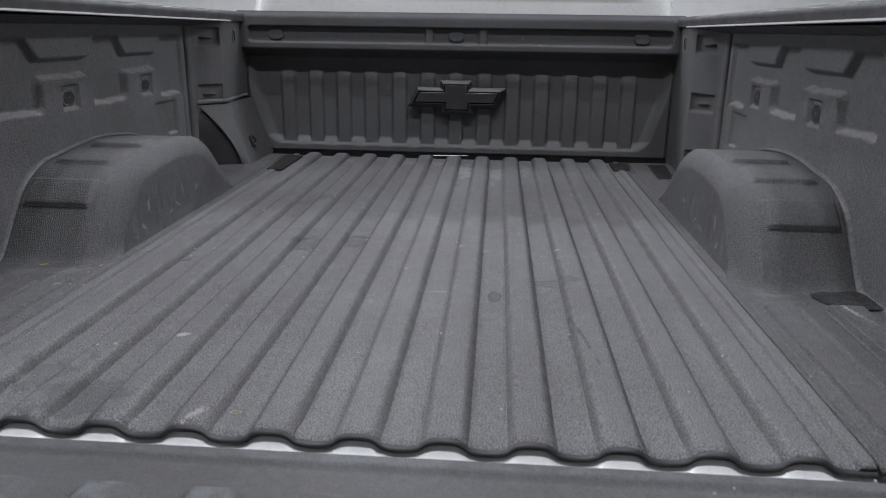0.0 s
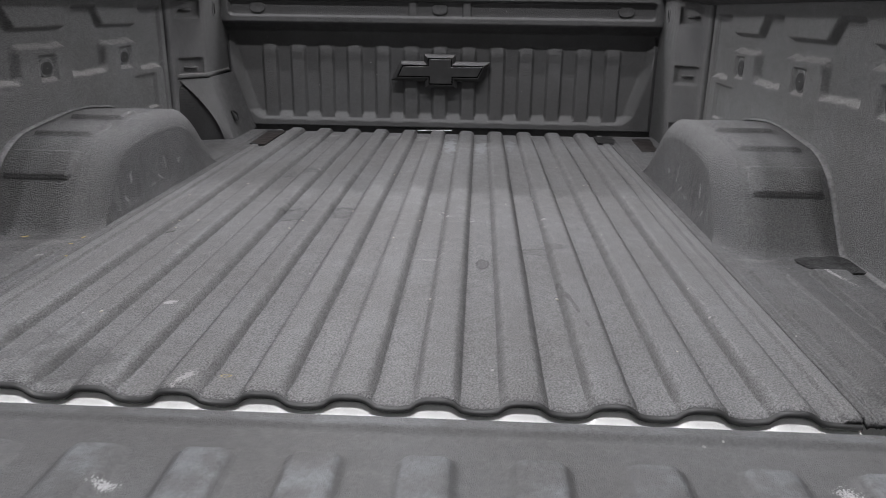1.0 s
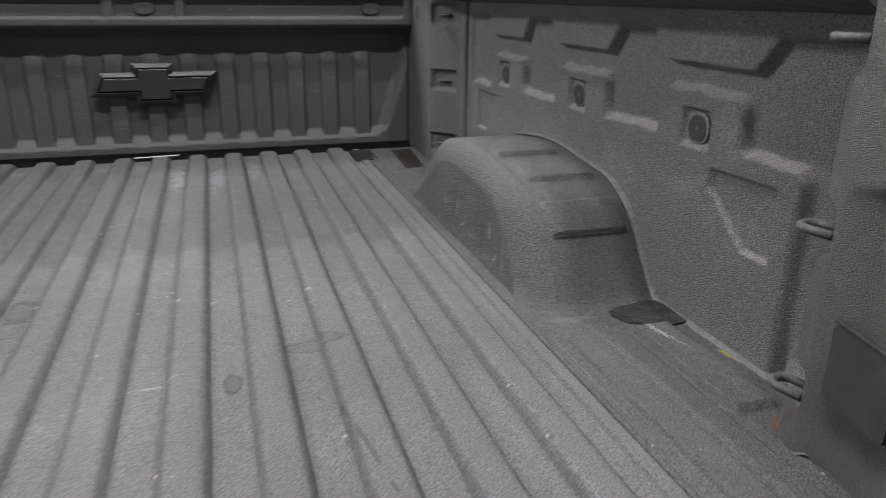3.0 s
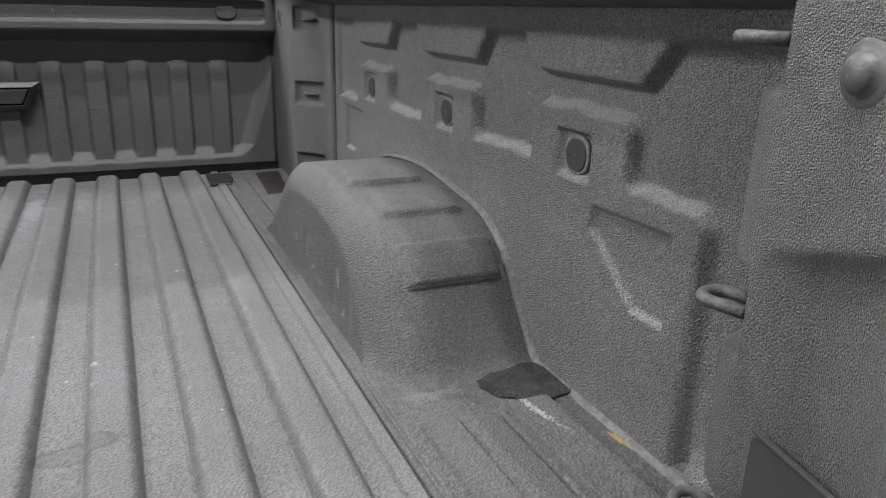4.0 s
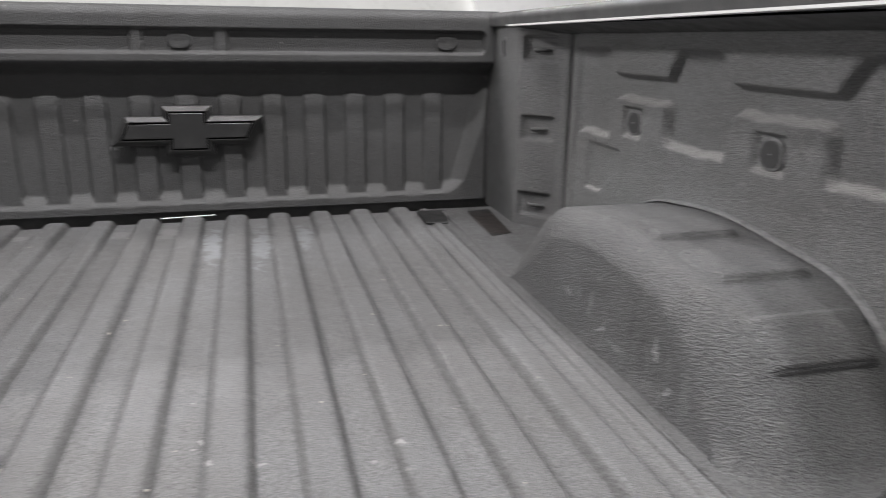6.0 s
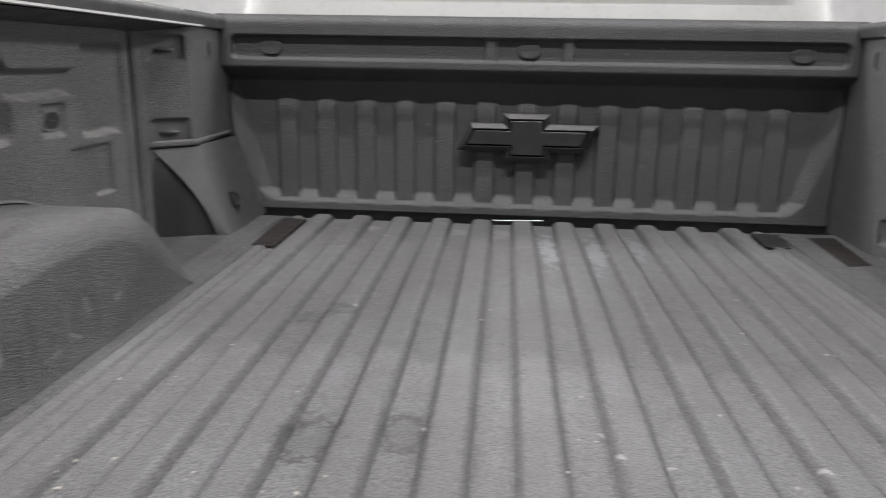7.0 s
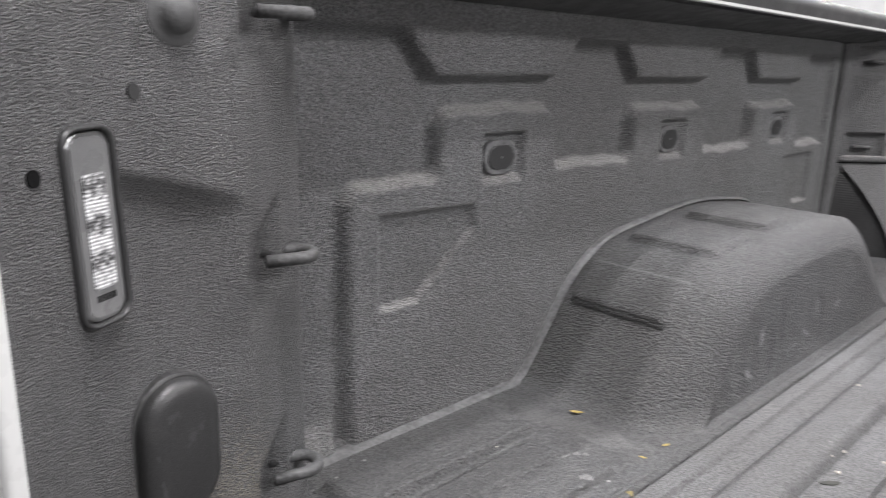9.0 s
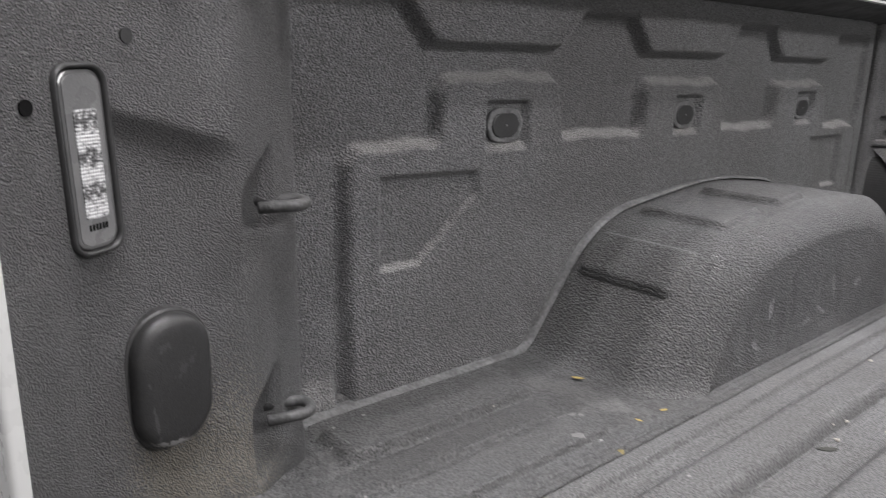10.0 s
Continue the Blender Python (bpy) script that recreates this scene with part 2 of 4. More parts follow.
M_GATE = liner("gate_liner", 0.064, 640, 0.0011, 0.2, (5, 16, 5), speckle=0.2, worn_above=(-0.022, -0.0165, grey(0.125, -0.05)), stains=(
    ("xy", (-0.223, 0.838), (0.010, 0.006), 0, grey(0.40), 0.6, 1.7, 420),
    ("xy", (0.540, 0.875), (0.009, 0.009), 0, grey(0.40), 0.6, 1.7, 420),
    ("xy", (0.185, 0.830), (0.011, 0.005), 0, grey(0.40), 0.6, 1.7, 420),
))
# darker copy of the liner: shade on the cover's rear end, put into its colour
M_COVER_SHADE = liner("cover_shade_liner", 0.036, 300, 0.0004, 0.1, speckle=0.1)
M_PATCH = liner("rough_black_patch", 0.022, 300, 0.0060, 0.15, gloss=(0.8, 0.95), speckle=0.7)
M_LIP = plastic("edge_rubber", 0.018, 0.6)
M_BEAD = liner("seam_sealer", 0.104, 260, 0.0006, 0.2)
M_EMBLEM = plastic("emblem_plastic", 0.028, 0.36)
M_PLUG = plastic("dull_rubber", 0.020, 0.62)
M_RUBBER = plastic("black_rubber", 0.030, 0.36)
M_SCUFFED = liner("scuffed_rubber", 0.026, 900, 0.0003, 0.3, gloss=(0.36, 0.5), speckle=0.15, stains=(
    ("yz", (1.093, 0.078), (0.026, 0.003), -8, CHALK, 0.6, 1.6, 260), ("yz", (1.105, 0.140), (0.008, 0.004), 30, grey(0.07), 0.4, 1.8, 220),
    ("yz", (1.078, 0.105), (0.001, 0.022), 6, grey(0.09), 0.4, 1.6, 240), ("yz", (1.088, 0.158), (0.004, 0.003), 0, grey(0.07), 0.4, 1.8, 220),
))
M_CAP = plastic("rail_plastic", 0.055, 0.55, 320, 0.0006)
M_RING = liner("coated_steel", 0.062, 400, 0.0006, 0.1)
M_WHITE = paint("white_body_paint", (0.80, 0.80, 0.78, 1), 0.28, 0.0001)
# flange and cab whites are darkened so the lamps don't wash them out
M_EDGE = paint("bare_white_edge", (0.46, 0.46, 0.45, 1), 0.35)
M_CAB = paint("toned_down_cab_paint", (0.55, 0.55, 0.53, 1), 0.3)
M_HOLE = plastic("dark_cavity", 0.006, 0.9)
M_HOLE.node_tree.nodes["Principled BSDF"].inputs["Specular IOR Level"].default_value = 0.08
M_RUSTY = liner("rusty_recess", 0.009, 200, 0.001, 0.1, None, (("xy", (-0.58, 2.78), (0.05, 0.16), 0, (0.016, 0.011, 0.009, 1), 0.7, 0.6, 30), ("xy", (0.74, 2.80), (0.05, 0.14), 0, (0.016, 0.011, 0.009, 1), 0.6, 0.6, 30)))
M_STEEL = Nodes("worn_steel").done(grey(0.35), 0.4, None, 1.0)
M_SHOP = paint("white_shop_wall", (0.78, 0.78, 0.77, 1), 0.7)
# unseen south wall, ceiling and ground: added, and dark only to cut bounced light
M_DARK_WALL = paint("unseen_dark_wall", (0.09, 0.09, 0.09, 1), 0.6)
M_CEIL = paint("unseen_dark_ceiling", (0.14, 0.14, 0.14, 1), 0.7)
M_GROUND = paint("unseen_dark_ground", (0.13, 0.13, 0.13, 1), 0.4)


def lens_plastic():
    """Clear moulded plastic over three bright reflectors: fine ribs across, small cells, dark gaps between the reflectors."""
    n = Nodes("ribbed_lamp_lens")
    ribs = n.math("SINE", n.math("MULTIPLY", n.axis("z"), 2 * math.pi / 0.0023))
    cells = n.math("SINE", n.math("MULTIPLY", n.axis("y"), 2 * math.pi / 0.0017))
    bands = n.math("SINE", n.math("MULTIPLY", n.math("SUBTRACT", n.axis("z"), 0.2635), 2 * math.pi / 0.0235))
    patch = n.noise(1.0, 2, 0.6, n.stretch((260, 260, 420)))
    lit = n.math("ADD", n.math("MULTIPLY", bands, 0.20), n.math("MULTIPLY", patch, 1.5))
    tone = n.mix(n.ramp(lit, 0.46, 0.98), grey(0.06), grey(0.66))
    line = n.math("ADD", n.math("MULTIPLY", ribs, 0.30), n.math("MULTIPLY", cells, 0.14))
    tone = n.mix(n.ramp(line, -0.32, 0.10, 0.62, 0.0), tone, grey(0.16))
    return n.done(tone, 0.18, n.bump(line, 0.0006, 0.6))


M_LENS = lens_plastic()
M_LENS_PLAIN = plastic("grey_lamp_body", 0.13, 0.30)


def glass():
    n = Nodes("rear_glass")
    return n.done(grey(0.012), 0.04)


M_GLASS = glass()


# ---- mesh helpers ----
def shaped(name, verts, faces, material, parent=None, label="", smooth=True):
    mesh = bpy.data.meshes.new(name)
    mesh.from_pydata([tuple(v) for v in verts], [], faces)
    mesh.update()
    bm = bmesh.new()
    bm.from_mesh(mesh)
    bmesh.ops.recalc_face_normals(bm, faces=bm.faces)
    bm.to_mesh(mesh)
    bm.free()
    if smooth:
        mesh.shade_smooth()
    mesh.materials.append(material)
    ob = new(name, mesh)
    ob.parent = parent
    if label:
        ob["label"] = label
    return ob


def part(name, bm, material, parent=None, label="", smooth=False):
    mesh = bpy.data.meshes.new(name)
    bmesh.ops.recalc_face_normals(bm, faces=bm.faces)
    bm.to_mesh(mesh)
    bm.free()
    if smooth:
        mesh.shade_smooth()
    mesh.materials.append(material)
    ob = new(name, mesh)
    ob.parent = parent
    if label:
        ob["label"] = label
    return ob


def lattice(rows, cols, start=0):
    return [(start + i * cols + j, start + i * cols + j + 1, start + (i + 1) * cols + j + 1, start + (i + 1) * cols + j) for i in range(rows - 1) for j in range(cols - 1)]


def sheet(name, grid, material, thick, parent=None, label=""):
    """A pressed sheet from an array rows x cols x 3, with a back side shifted by the vector thick and closed rims."""
    rows, cols, _ = grid.shape
    front, back = grid.reshape(-1, 3), (grid + np.array(thick)).reshape(-1, 3)
    k = rows * cols
    faces = lattice(rows, cols) + [f[::-1] for f in lattice(rows, cols, k)]
    rim = [j for j in range(cols)] + [i * cols + cols - 1 for i in range(1, rows)] + [(rows - 1) * cols + j for j in range(cols - 2, -1, -1)] + [i * cols for i in range(rows - 2, 0, -1)]
    faces += [(a, b, b + k, a + k) for a, b in zip(rim, rim[1:] + rim[:1])]
    ob = shaped(name, np.concatenate([front, back]), faces, material, parent, label)
    return ob


def rounded_box(size, bevel, segments=2):
    bm = bmesh.new()
    bmesh.ops.create_cube(bm, size=1.0)
    bmesh.ops.scale(bm, vec=size, verts=bm.verts)
    if bevel:
        bmesh.ops.bevel(bm, geom=bm.edges[:], offset=bevel, segments=segments, affect="EDGES", profile=0.5)
    return bm


def moved(bm, m):
    bmesh.ops.transform(bm, matrix=m, verts=bm.verts)
    return bm


def prism(outline, low, high, bevel=0.0, segments=2):
    """A flat outline in x, y stood up from z = low to high, with its upper rim bevelled."""
    bm = bmesh.new()
    bottom = [bm.verts.new((x, y, low)) for x, y in outline]
    top = [bm.verts.new((x, y, high)) for x, y in outline]
    bm.faces.new(bottom[::-1])
    cap = bm.faces.new(top)
    for i in range(len(outline)):
        j = (i + 1) % len(outline)
        bm.faces.new((bottom[i], bottom[j], top[j], top[i]))
    if bevel:
        bmesh.ops.bevel(bm, geom=list(cap.edges), offset=bevel, segments=segments, affect="EDGES", profile=0.5)
        bm.normal_update()
        flat = max((f for f in bm.faces if f.normal.z > 0.9), key=lambda f: f.calc_area())
        bmesh.ops.inset_region(bm, faces=[flat], thickness=bevel * 0.25, depth=0.0)
    return bm


def tube(points, radius, sides=10, closed_ends=True):
    """A round bar along points."""
    points = [Vector(p) for p in points]
    bm = bmesh.new()
    rings = []
    up = Vector((0, 0, 1))
    for i, p in enumerate(points):
        way = (points[min(i + 1, len(points) - 1)] - points[max(i - 1, 0)]).normalized()
        side = way.cross(up)
        side = side.normalized() if side.length > 1e-3 else Vector((1, 0, 0))
        over = side.cross(way).normalized()
        rings.append([bm.verts.new(p + radius * (math.cos(a) * side + math.sin(a) * over)) for a in (2 * math.pi * k / sides for k in range(sides))])
    for a, b in zip(rings, rings[1:]):
        for k in range(sides):
            bm.faces.new((a[k], a[(k + 1) % sides], b[(k + 1) % sides], b[k]))
    if closed_ends:
        bm.faces.new(rings[0][::-1])
        bm.faces.new(rings[-1])
    return bm


def pill(width, height, count=8):
    """An upright pill outline."""
    r = min(width, height) / 2
    pts = []
    for cx, cy, a0 in ((width / 2 - r, height / 2 - r, 0), (-width / 2 + r, height / 2 - r, 90), (-width / 2 + r, -height / 2 + r, 180), (width / 2 - r, -height / 2 + r, 270)):
        pts += [(cx + r * math.cos(radians(a0 + 90 * k / count)), cy + r * math.sin(radians(a0 + 90 * k / count))) for k in range(count + 1)]
    return [p for i, p in enumerate(pts) if (Vector(p) - Vector(pts[i - 1])).length > 1e-5]


def rounded_rect(width, height, r, count=5):
    pts = []
    for cx, cy, a0 in ((width / 2 - r, height / 2 - r, 0), (-width / 2 + r, height / 2 - r, 90), (-width / 2 + r, -height / 2 + r, 180), (width / 2 - r, -height / 2 + r, 270)):
        pts += [(cx + r * math.cos(radians(a0 + 90 * k / count)), cy + r * math.sin(radians(a0 + 90 * k / count))) for k in range(count + 1)]
    return pts


def rounded_line(points, r, count=5):
    """An open line with its inner corners rounded."""
    out = [points[0]]
    for p0, p1, p2 in zip(points, points[1:], points[2:]):
        a, b, c = Vector(p0), Vector(p1), Vector(p2)
        k = min(r, (a - b).length * 0.45, (c - b).length * 0.45)
        s, e = b + (a - b).normalized() * k, b + (c - b).normalized() * k
        for i in range(count + 1):
            t = i / count
            out.append(tuple(s * (1 - t) ** 2 + b * 2 * t * (1 - t) + e * t * t))
    out.append(points[-1])
    return out


def smooth(t):
    t = np.clip(t, 0, 1)
    return t * t * (3 - 2 * t)


def poly_distance(a, b, corners):
    """Signed distance of the points (a, b) to a closed outline, negative inside."""
    best = np.full(a.shape, 1e9)
    inside = np.zeros(a.shape, bool)
    for (x0, y0), (x1, y1) in zip(corners, corners[1:] + corners[:1]):
        ex, ey = x1 - x0, y1 - y0
        wx, wy = a - x0, b - y0
        t = np.clip((wx * ex + wy * ey) / (ex * ex + ey * ey), 0, 1)
        best = np.minimum(best, (wx - ex * t) ** 2 + (wy - ey * t) ** 2)
        if y0 != y1:
            cross = (y0 > b) != (y1 > b)
            inside ^= cross & (a < ex * (b - y0) / (y1 - y0) + x0)
    return np.where(inside, -1, 1) * np.sqrt(best)


def raised(a, b, corners, ramp):
    """1 inside an outline and 0 outside it, with a ramp of that width, and rounded corners."""
    return smooth(0.5 - poly_distance(a, b, corners) / ramp)


def soften(grid, passes):
    """Rounds the edges and corners of a pressed shape on its own lattice."""
    for _ in range(passes):
        for axis in (0, 1):
            ahead, behind = np.roll(grid, 1, axis), np.roll(grid, -1, axis)
            first, last = [slice(None)] * 2, [slice(None)] * 2
            first[axis], last[axis] = 0, -1
            ahead[tuple(first)], behind[tuple(last)] = grid[tuple(first)], grid[tuple(last)]
            grid = (ahead + 2 * grid + behind) / 4
    return grid


def box_mask(a, b, a0, a1, b0, b1, ramp, r=0.01):
    qa, qb = np.abs(a - (a0 + a1) / 2) - (a1 - a0) / 2 + r, np.abs(b - (b0 + b1) / 2) - (b1 - b0) / 2 + r
    d = np.hypot(np.maximum(qa, 0), np.maximum(qb, 0)) + np.minimum(np.maximum(qa, qb), 0) - r
    return smooth(0.5 - d / ramp)


# ---- bed floor: ridged middle sheet ----
REAR, PITCH = 1.0, 0.1068
RIDGE_H = 0.0140


def ridge_wave(x, slope=0.0190, crease=0.0):
    """1 on a ridge's crown and 0 in a groove: the crown rounds off gently and meets the groove at a creased foot."""
    off = np.abs((x / PITCH + 0.5) % 1.0 - 0.5) * PITCH
    u = np.clip((off - 0.0300 + slope) / slope, 0, 1)
    inner = 1 - u**2.6 - crease * np.exp(-((off - 0.0305) / 0.0020) ** 2)
    return np.where(np.abs(x) < 5.5 * PITCH, inner, 0.0)


def rear_wave(x):
    """The softer wave that the ridges run out into along the rear edge."""
    wave = (0.5 + 0.5 * np.cos(2 * math.pi * x / PITCH)) ** 0.80
    return np.where(np.abs(x) < 5.5 * PITCH, 0.5 * smooth(wave) + 0.5 * ridge_wave(x, 0.0240), 0.0)


def build_floor():
    xs = np.linspace(-0.612, 0.612, 1021)
    ys = np.concatenate([np.linspace(REAR, REAR + 0.066, 14), np.linspace(REAR + 0.08, 2.87, 60), np.linspace(2.88, 2.983, 24)])
    y, x = np.meshgrid(ys, xs, indexing="ij")
    fade = 0.7 + 0.3 * smooth((2.984 - y) / 0.008)
    ends = smooth((REAR + 0.065 - y) / 0.065)
    z = -RIDGE_H + RIDGE_H * (ridge_wave(x, 0.0190, 0.10 * (1 - ends)) * (1 - ends) + rear_wave(x) * ends) * fade
    z -= 0.002 * smooth((y - 2.978) / 0.006)
    z -= 0.004 * smooth((REAR + 0.014 - y) / 0.014) ** 2
    z += 0.006 * smooth((np.abs(x) - 0.588) / 0.008)
    floor = tagged(new("floor"), "dusty dark grey ridged pickup bed floor with scuffs", "floor", kind="structure")
    sheet("ridged_sheet", np.stack([x, y, z], -1), M_FLOOR, (0, 0, -0.005), floor)
    # rolled black rear edge that follows the ridges
    xs = np.linspace(-0.612, 0.612, 341)
    zs = -RIDGE_H + RIDGE_H * rear_wave(xs) - 0.004
    rows = []
    for k in range(9):
        a = math.pi * k / 8
        rows.append(np.stack([xs, REAR + 0.003 - 0.007 * np.sin(a) + 0 * xs, zs - 0.0036 + 0.0046 * np.cos(a)], -1))
    grid = np.stack(rows)
    k, cols = 9, len(xs)
    shaped("rolled_edge", grid.reshape(-1, 3), lattice(k, cols), M_LIP, floor, "rolled black rear edge")
    return floor


FLOOR = build_floor()


# ---- flat shelves of the floor beside the ridged sheet ----
def build_shelf(side):
    xs = np.linspace(0.6165, 0.905, 190)
    ys = np.concatenate([np.linspace(REAR - 0.004, 1.7, 142), np.linspace(1.72, 2.3, 20), np.linspace(2.32, 2.978, 100)])
    y, x = np.meshgrid(ys, xs, indexing="ij")
    z = np.full(x.shape, -0.010)
    z += 0.007 * box_mask(x, y, 0.652, 0.700, 0.9, 1.515, 0.007, 0.012)
    z += 0.011 * box_mask(x, y, 0.764, 0.828, 1.262, 1.512, 0.009, 0.004)
    z += 0.004 * box_mask(x, y, 0.715, 0.752, 0.9, 1.50, 0.007, 0.010)
    z += 0.006 * box_mask(x, y, 0.640, 0.672, 2.36, 2.93, 0.007, 0.010)
    z += 0.010 * smooth((x - 0.868) / 0.02)
    z -= 0.003 * smooth((0.6195 - x) / 0.003)
    z -= 0.0022 * np.exp(-((x - 0.6275) / 0.0014) ** 2) + 0.0022 * np.exp(-((x - 0.6325) / 0.0014) ** 2)
    z -= 0.003 * smooth((REAR + 0.010 - y) / 0.014) ** 2
    return sheet("side_shelf", np.stack([side * x, y, z], -1), M_SHELF, (0, 0, -0.006), FLOOR, "flat dusty floor strip with shallow ribs")


for side in (-1, 1):
    build_shelf(side)
    part("seam_gap", moved(rounded_box((0.012, 1.95, 0.004), 0), pose(side * 0.6145, 1.985, -0.0158)), M_LIP, FLOOR, "black open seam")


def dark_recess(name, outline, z, parent, label):
    bm = prism(outline, z - 0.004, z, 0.001, 1)
    return part(name, bm, M_RUSTY, parent, label)


dark_recess("drain_recess", [(-0.624, 2.66), (-0.570, 2.65), (-0.568, 2.93), (-0.636, 2.945)], -0.0060, FLOOR, "dark rusty drain recess")
dark_recess("drain_recess", [(0.698, 2.67), (0.756, 2.69), (0.780, 2.94), (0.712, 2.93)], -0.0085, FLOOR, "dark rusty drain recess")
dark_recess("drain_recess", [(0.573, 2.815), (0.628, 2.810), (0.655, 2.945), (0.576, 2.948)], -0.0060, FLOOR, "dark rusty drain recess")


# ---- side walls ----
WALL_X, STEP = 0.891, 0.021
LOWER = [(1.329, -0.1), (1.329, 0.262), (1.343, 0.277), (1.446, 0.277), (1.455, 0.285), (1.455, 0.338), (1.467, 0.351), (1.645, 0.351), (1.655, 0.343), (1.668, 0.276), (1.834, 0.273), (1.842, 0.283), (1.842, 0.332), (1.852, 0.344), (2.040, 0.344), (2.052, 0.334), (2.064, 0.268), (2.228, 0.268), (2.238, 0.278), (2.238, 0.328), (2.248, 0.338), (2.424, 0.338), (2.436, 0.328), (2.450, 0.256), (2.590, 0.254), (2.605, 0.240), (2.605, -0.1)]
UPPER = [(1.20, 0.6), (1.20, 0.436), (1.405, 0.434), (1.447, 0.386), (1.656, 0.386), (1.702, 0.432), (1.806, 0.432), (1.845, 0.384), (2.056, 0.383), (2.094, 0.431), (2.210, 0.431), (2.242, 0.382), (2.440, 0.380), (2.472, 0.428), (2.62, 0.428), (2.62, 0.6)]
NOTCH = [(1.372, 0.243), (1.510, 0.240), (1.514, 0.214), (1.424, 0.141), (1.372, 0.141)]
NOTCH_FRONT = [(2.540, 0.232), (2.398, 0.232), (2.398, 0.200), (2.478, 0.133), (2.540, 0.133)]
TIE_Y, TIE_Z = (1.562, 1.956, 2.355), 0.295


def build_wall(side):
    ys = np.linspace(1.18, 2.745, 500)
    zs = np.concatenate([np.linspace(-0.015, 0.12, 24), np.linspace(0.123, 0.488, 160)])
    y, z = np.meshgrid(ys, zs, indexing="ij")
    # the pale ledges slope gently, the upright flanks are steep
    ledges = raised(y, 0.62 * z + 0.0016 * np.sin(61 * y) * np.sin(23 * y), [(a, 0.62 * b) for a, b in LOWER], 0.0085)
    proud = soften(np.maximum(ledges, raised(y, z, UPPER, 0.009)), 2)
    for hollow, depth in ((NOTCH, 0.50), (NOTCH_FRONT, 0.50)):
        proud = proud - depth * raised(y, z, hollow, 0.010)
    for ty in TIE_Y:
        lean = np.clip((z - TIE_Z + 0.034) / 0.012, 0, 1)
        proud = proud - 0.55 * lean * smooth((0.0395 - np.abs(y - ty)) / 0.009) * smooth((TIE_Z + 0.029 - z) / 0.004)
    x = WALL_X - STEP * proud
    x -= 0.008 * smooth((1.262 - y) / 0.012)
    x -= 0.022 * smooth((0.035 - z) / 0.05) * smooth((1.322 - y) / 0.012)
    x -= 0.010 * box_mask(y, z, 2.632, 2.668, -0.1, 0.6, 0.014, 0.002)
    name = "wall_left" if side < 0 else "wall_right"
    wall = tagged(new(name), "dark pebbled bed side wall with stepped pressings", "side wall", kind="structure")
    sheet("pressed_panel", np.stack([side * x, y, z], -1), M_WALL, (side * 0.004, 0, 0), wall)
    # left plugs: flatter outline fitted to the camera's view, lighter colour for the light there
    rim, face = ((0.060, 0.041, 0.018), (0.046, 0.029, 0.013)) if side < 0 else ((0.052, 0.049, 0.020), (0.042, 0.039, 0.015))
    for ty in TIE_Y:
        seat = pose(side * (WALL_X - STEP * 0.45), ty, TIE_Z - 0.002, 90, 0, -90 * side)
        plug = part("tie_down_plug", moved(prism(rounded_rect(*rim), 0, 0.0050, 0.0030, 3), seat), M_BEAD, wall, "grey coated oval collar", True)
        part("plug_face", moved(prism(rounded_rect(*face), 0.0025, 0.0066, 0.0020, 3), seat), M_RUBBER if side < 0 else M_PLUG, plug, "plug face in a lighter rubber for the light on it" if side < 0 else "black rubber plug face", True)
        part("plug_pin", moved(prism(pill(0.0026, 0.0026), 0.006, 0.0074), seat), M_STEEL, plug)
    return wall


WALLS = {side: build_wall(side) for side in (-1, 1)}


# ---- wheel housings ----
def arch(corners, count=240, r=0.085):
    """A side outline y, z from the rear foot to the front foot: straight runs with rounded corners and feet that run out level, evenly spaced."""
    feet = [(corners[0][0] - 0.085, 0.0)] + corners[:2], corners[-2:] + [(corners[-1][0] + 0.05, 0.0)]
    line = np.array(rounded_line(feet[0], 0.019, 8)[:-1] + rounded_line([feet[0][1]] + corners[1:-1] + [feet[1][1]], r, 12)[1:-1] + rounded_line(feet[1], 0.014, 8)[1:])
    run = np.concatenate([[0], np.cumsum(np.hypot(*np.diff(line, axis=0).T))])
    at = np.linspace(0, run[-1], count)
    return np.interp(at, run, line[:, 0]), np.interp(at, run, line[:, 1])


ARCH_OUTER = [(1.611, 0.0), (1.742, 0.166), (2.035, 0.198), (2.275, 0.171), (2.432, 0.0)]
ARCH_INNER = [(1.690, 0.0), (1.806, 0.136), (2.030, 0.151), (2.166, 0.142), (2.362, 0.0)]


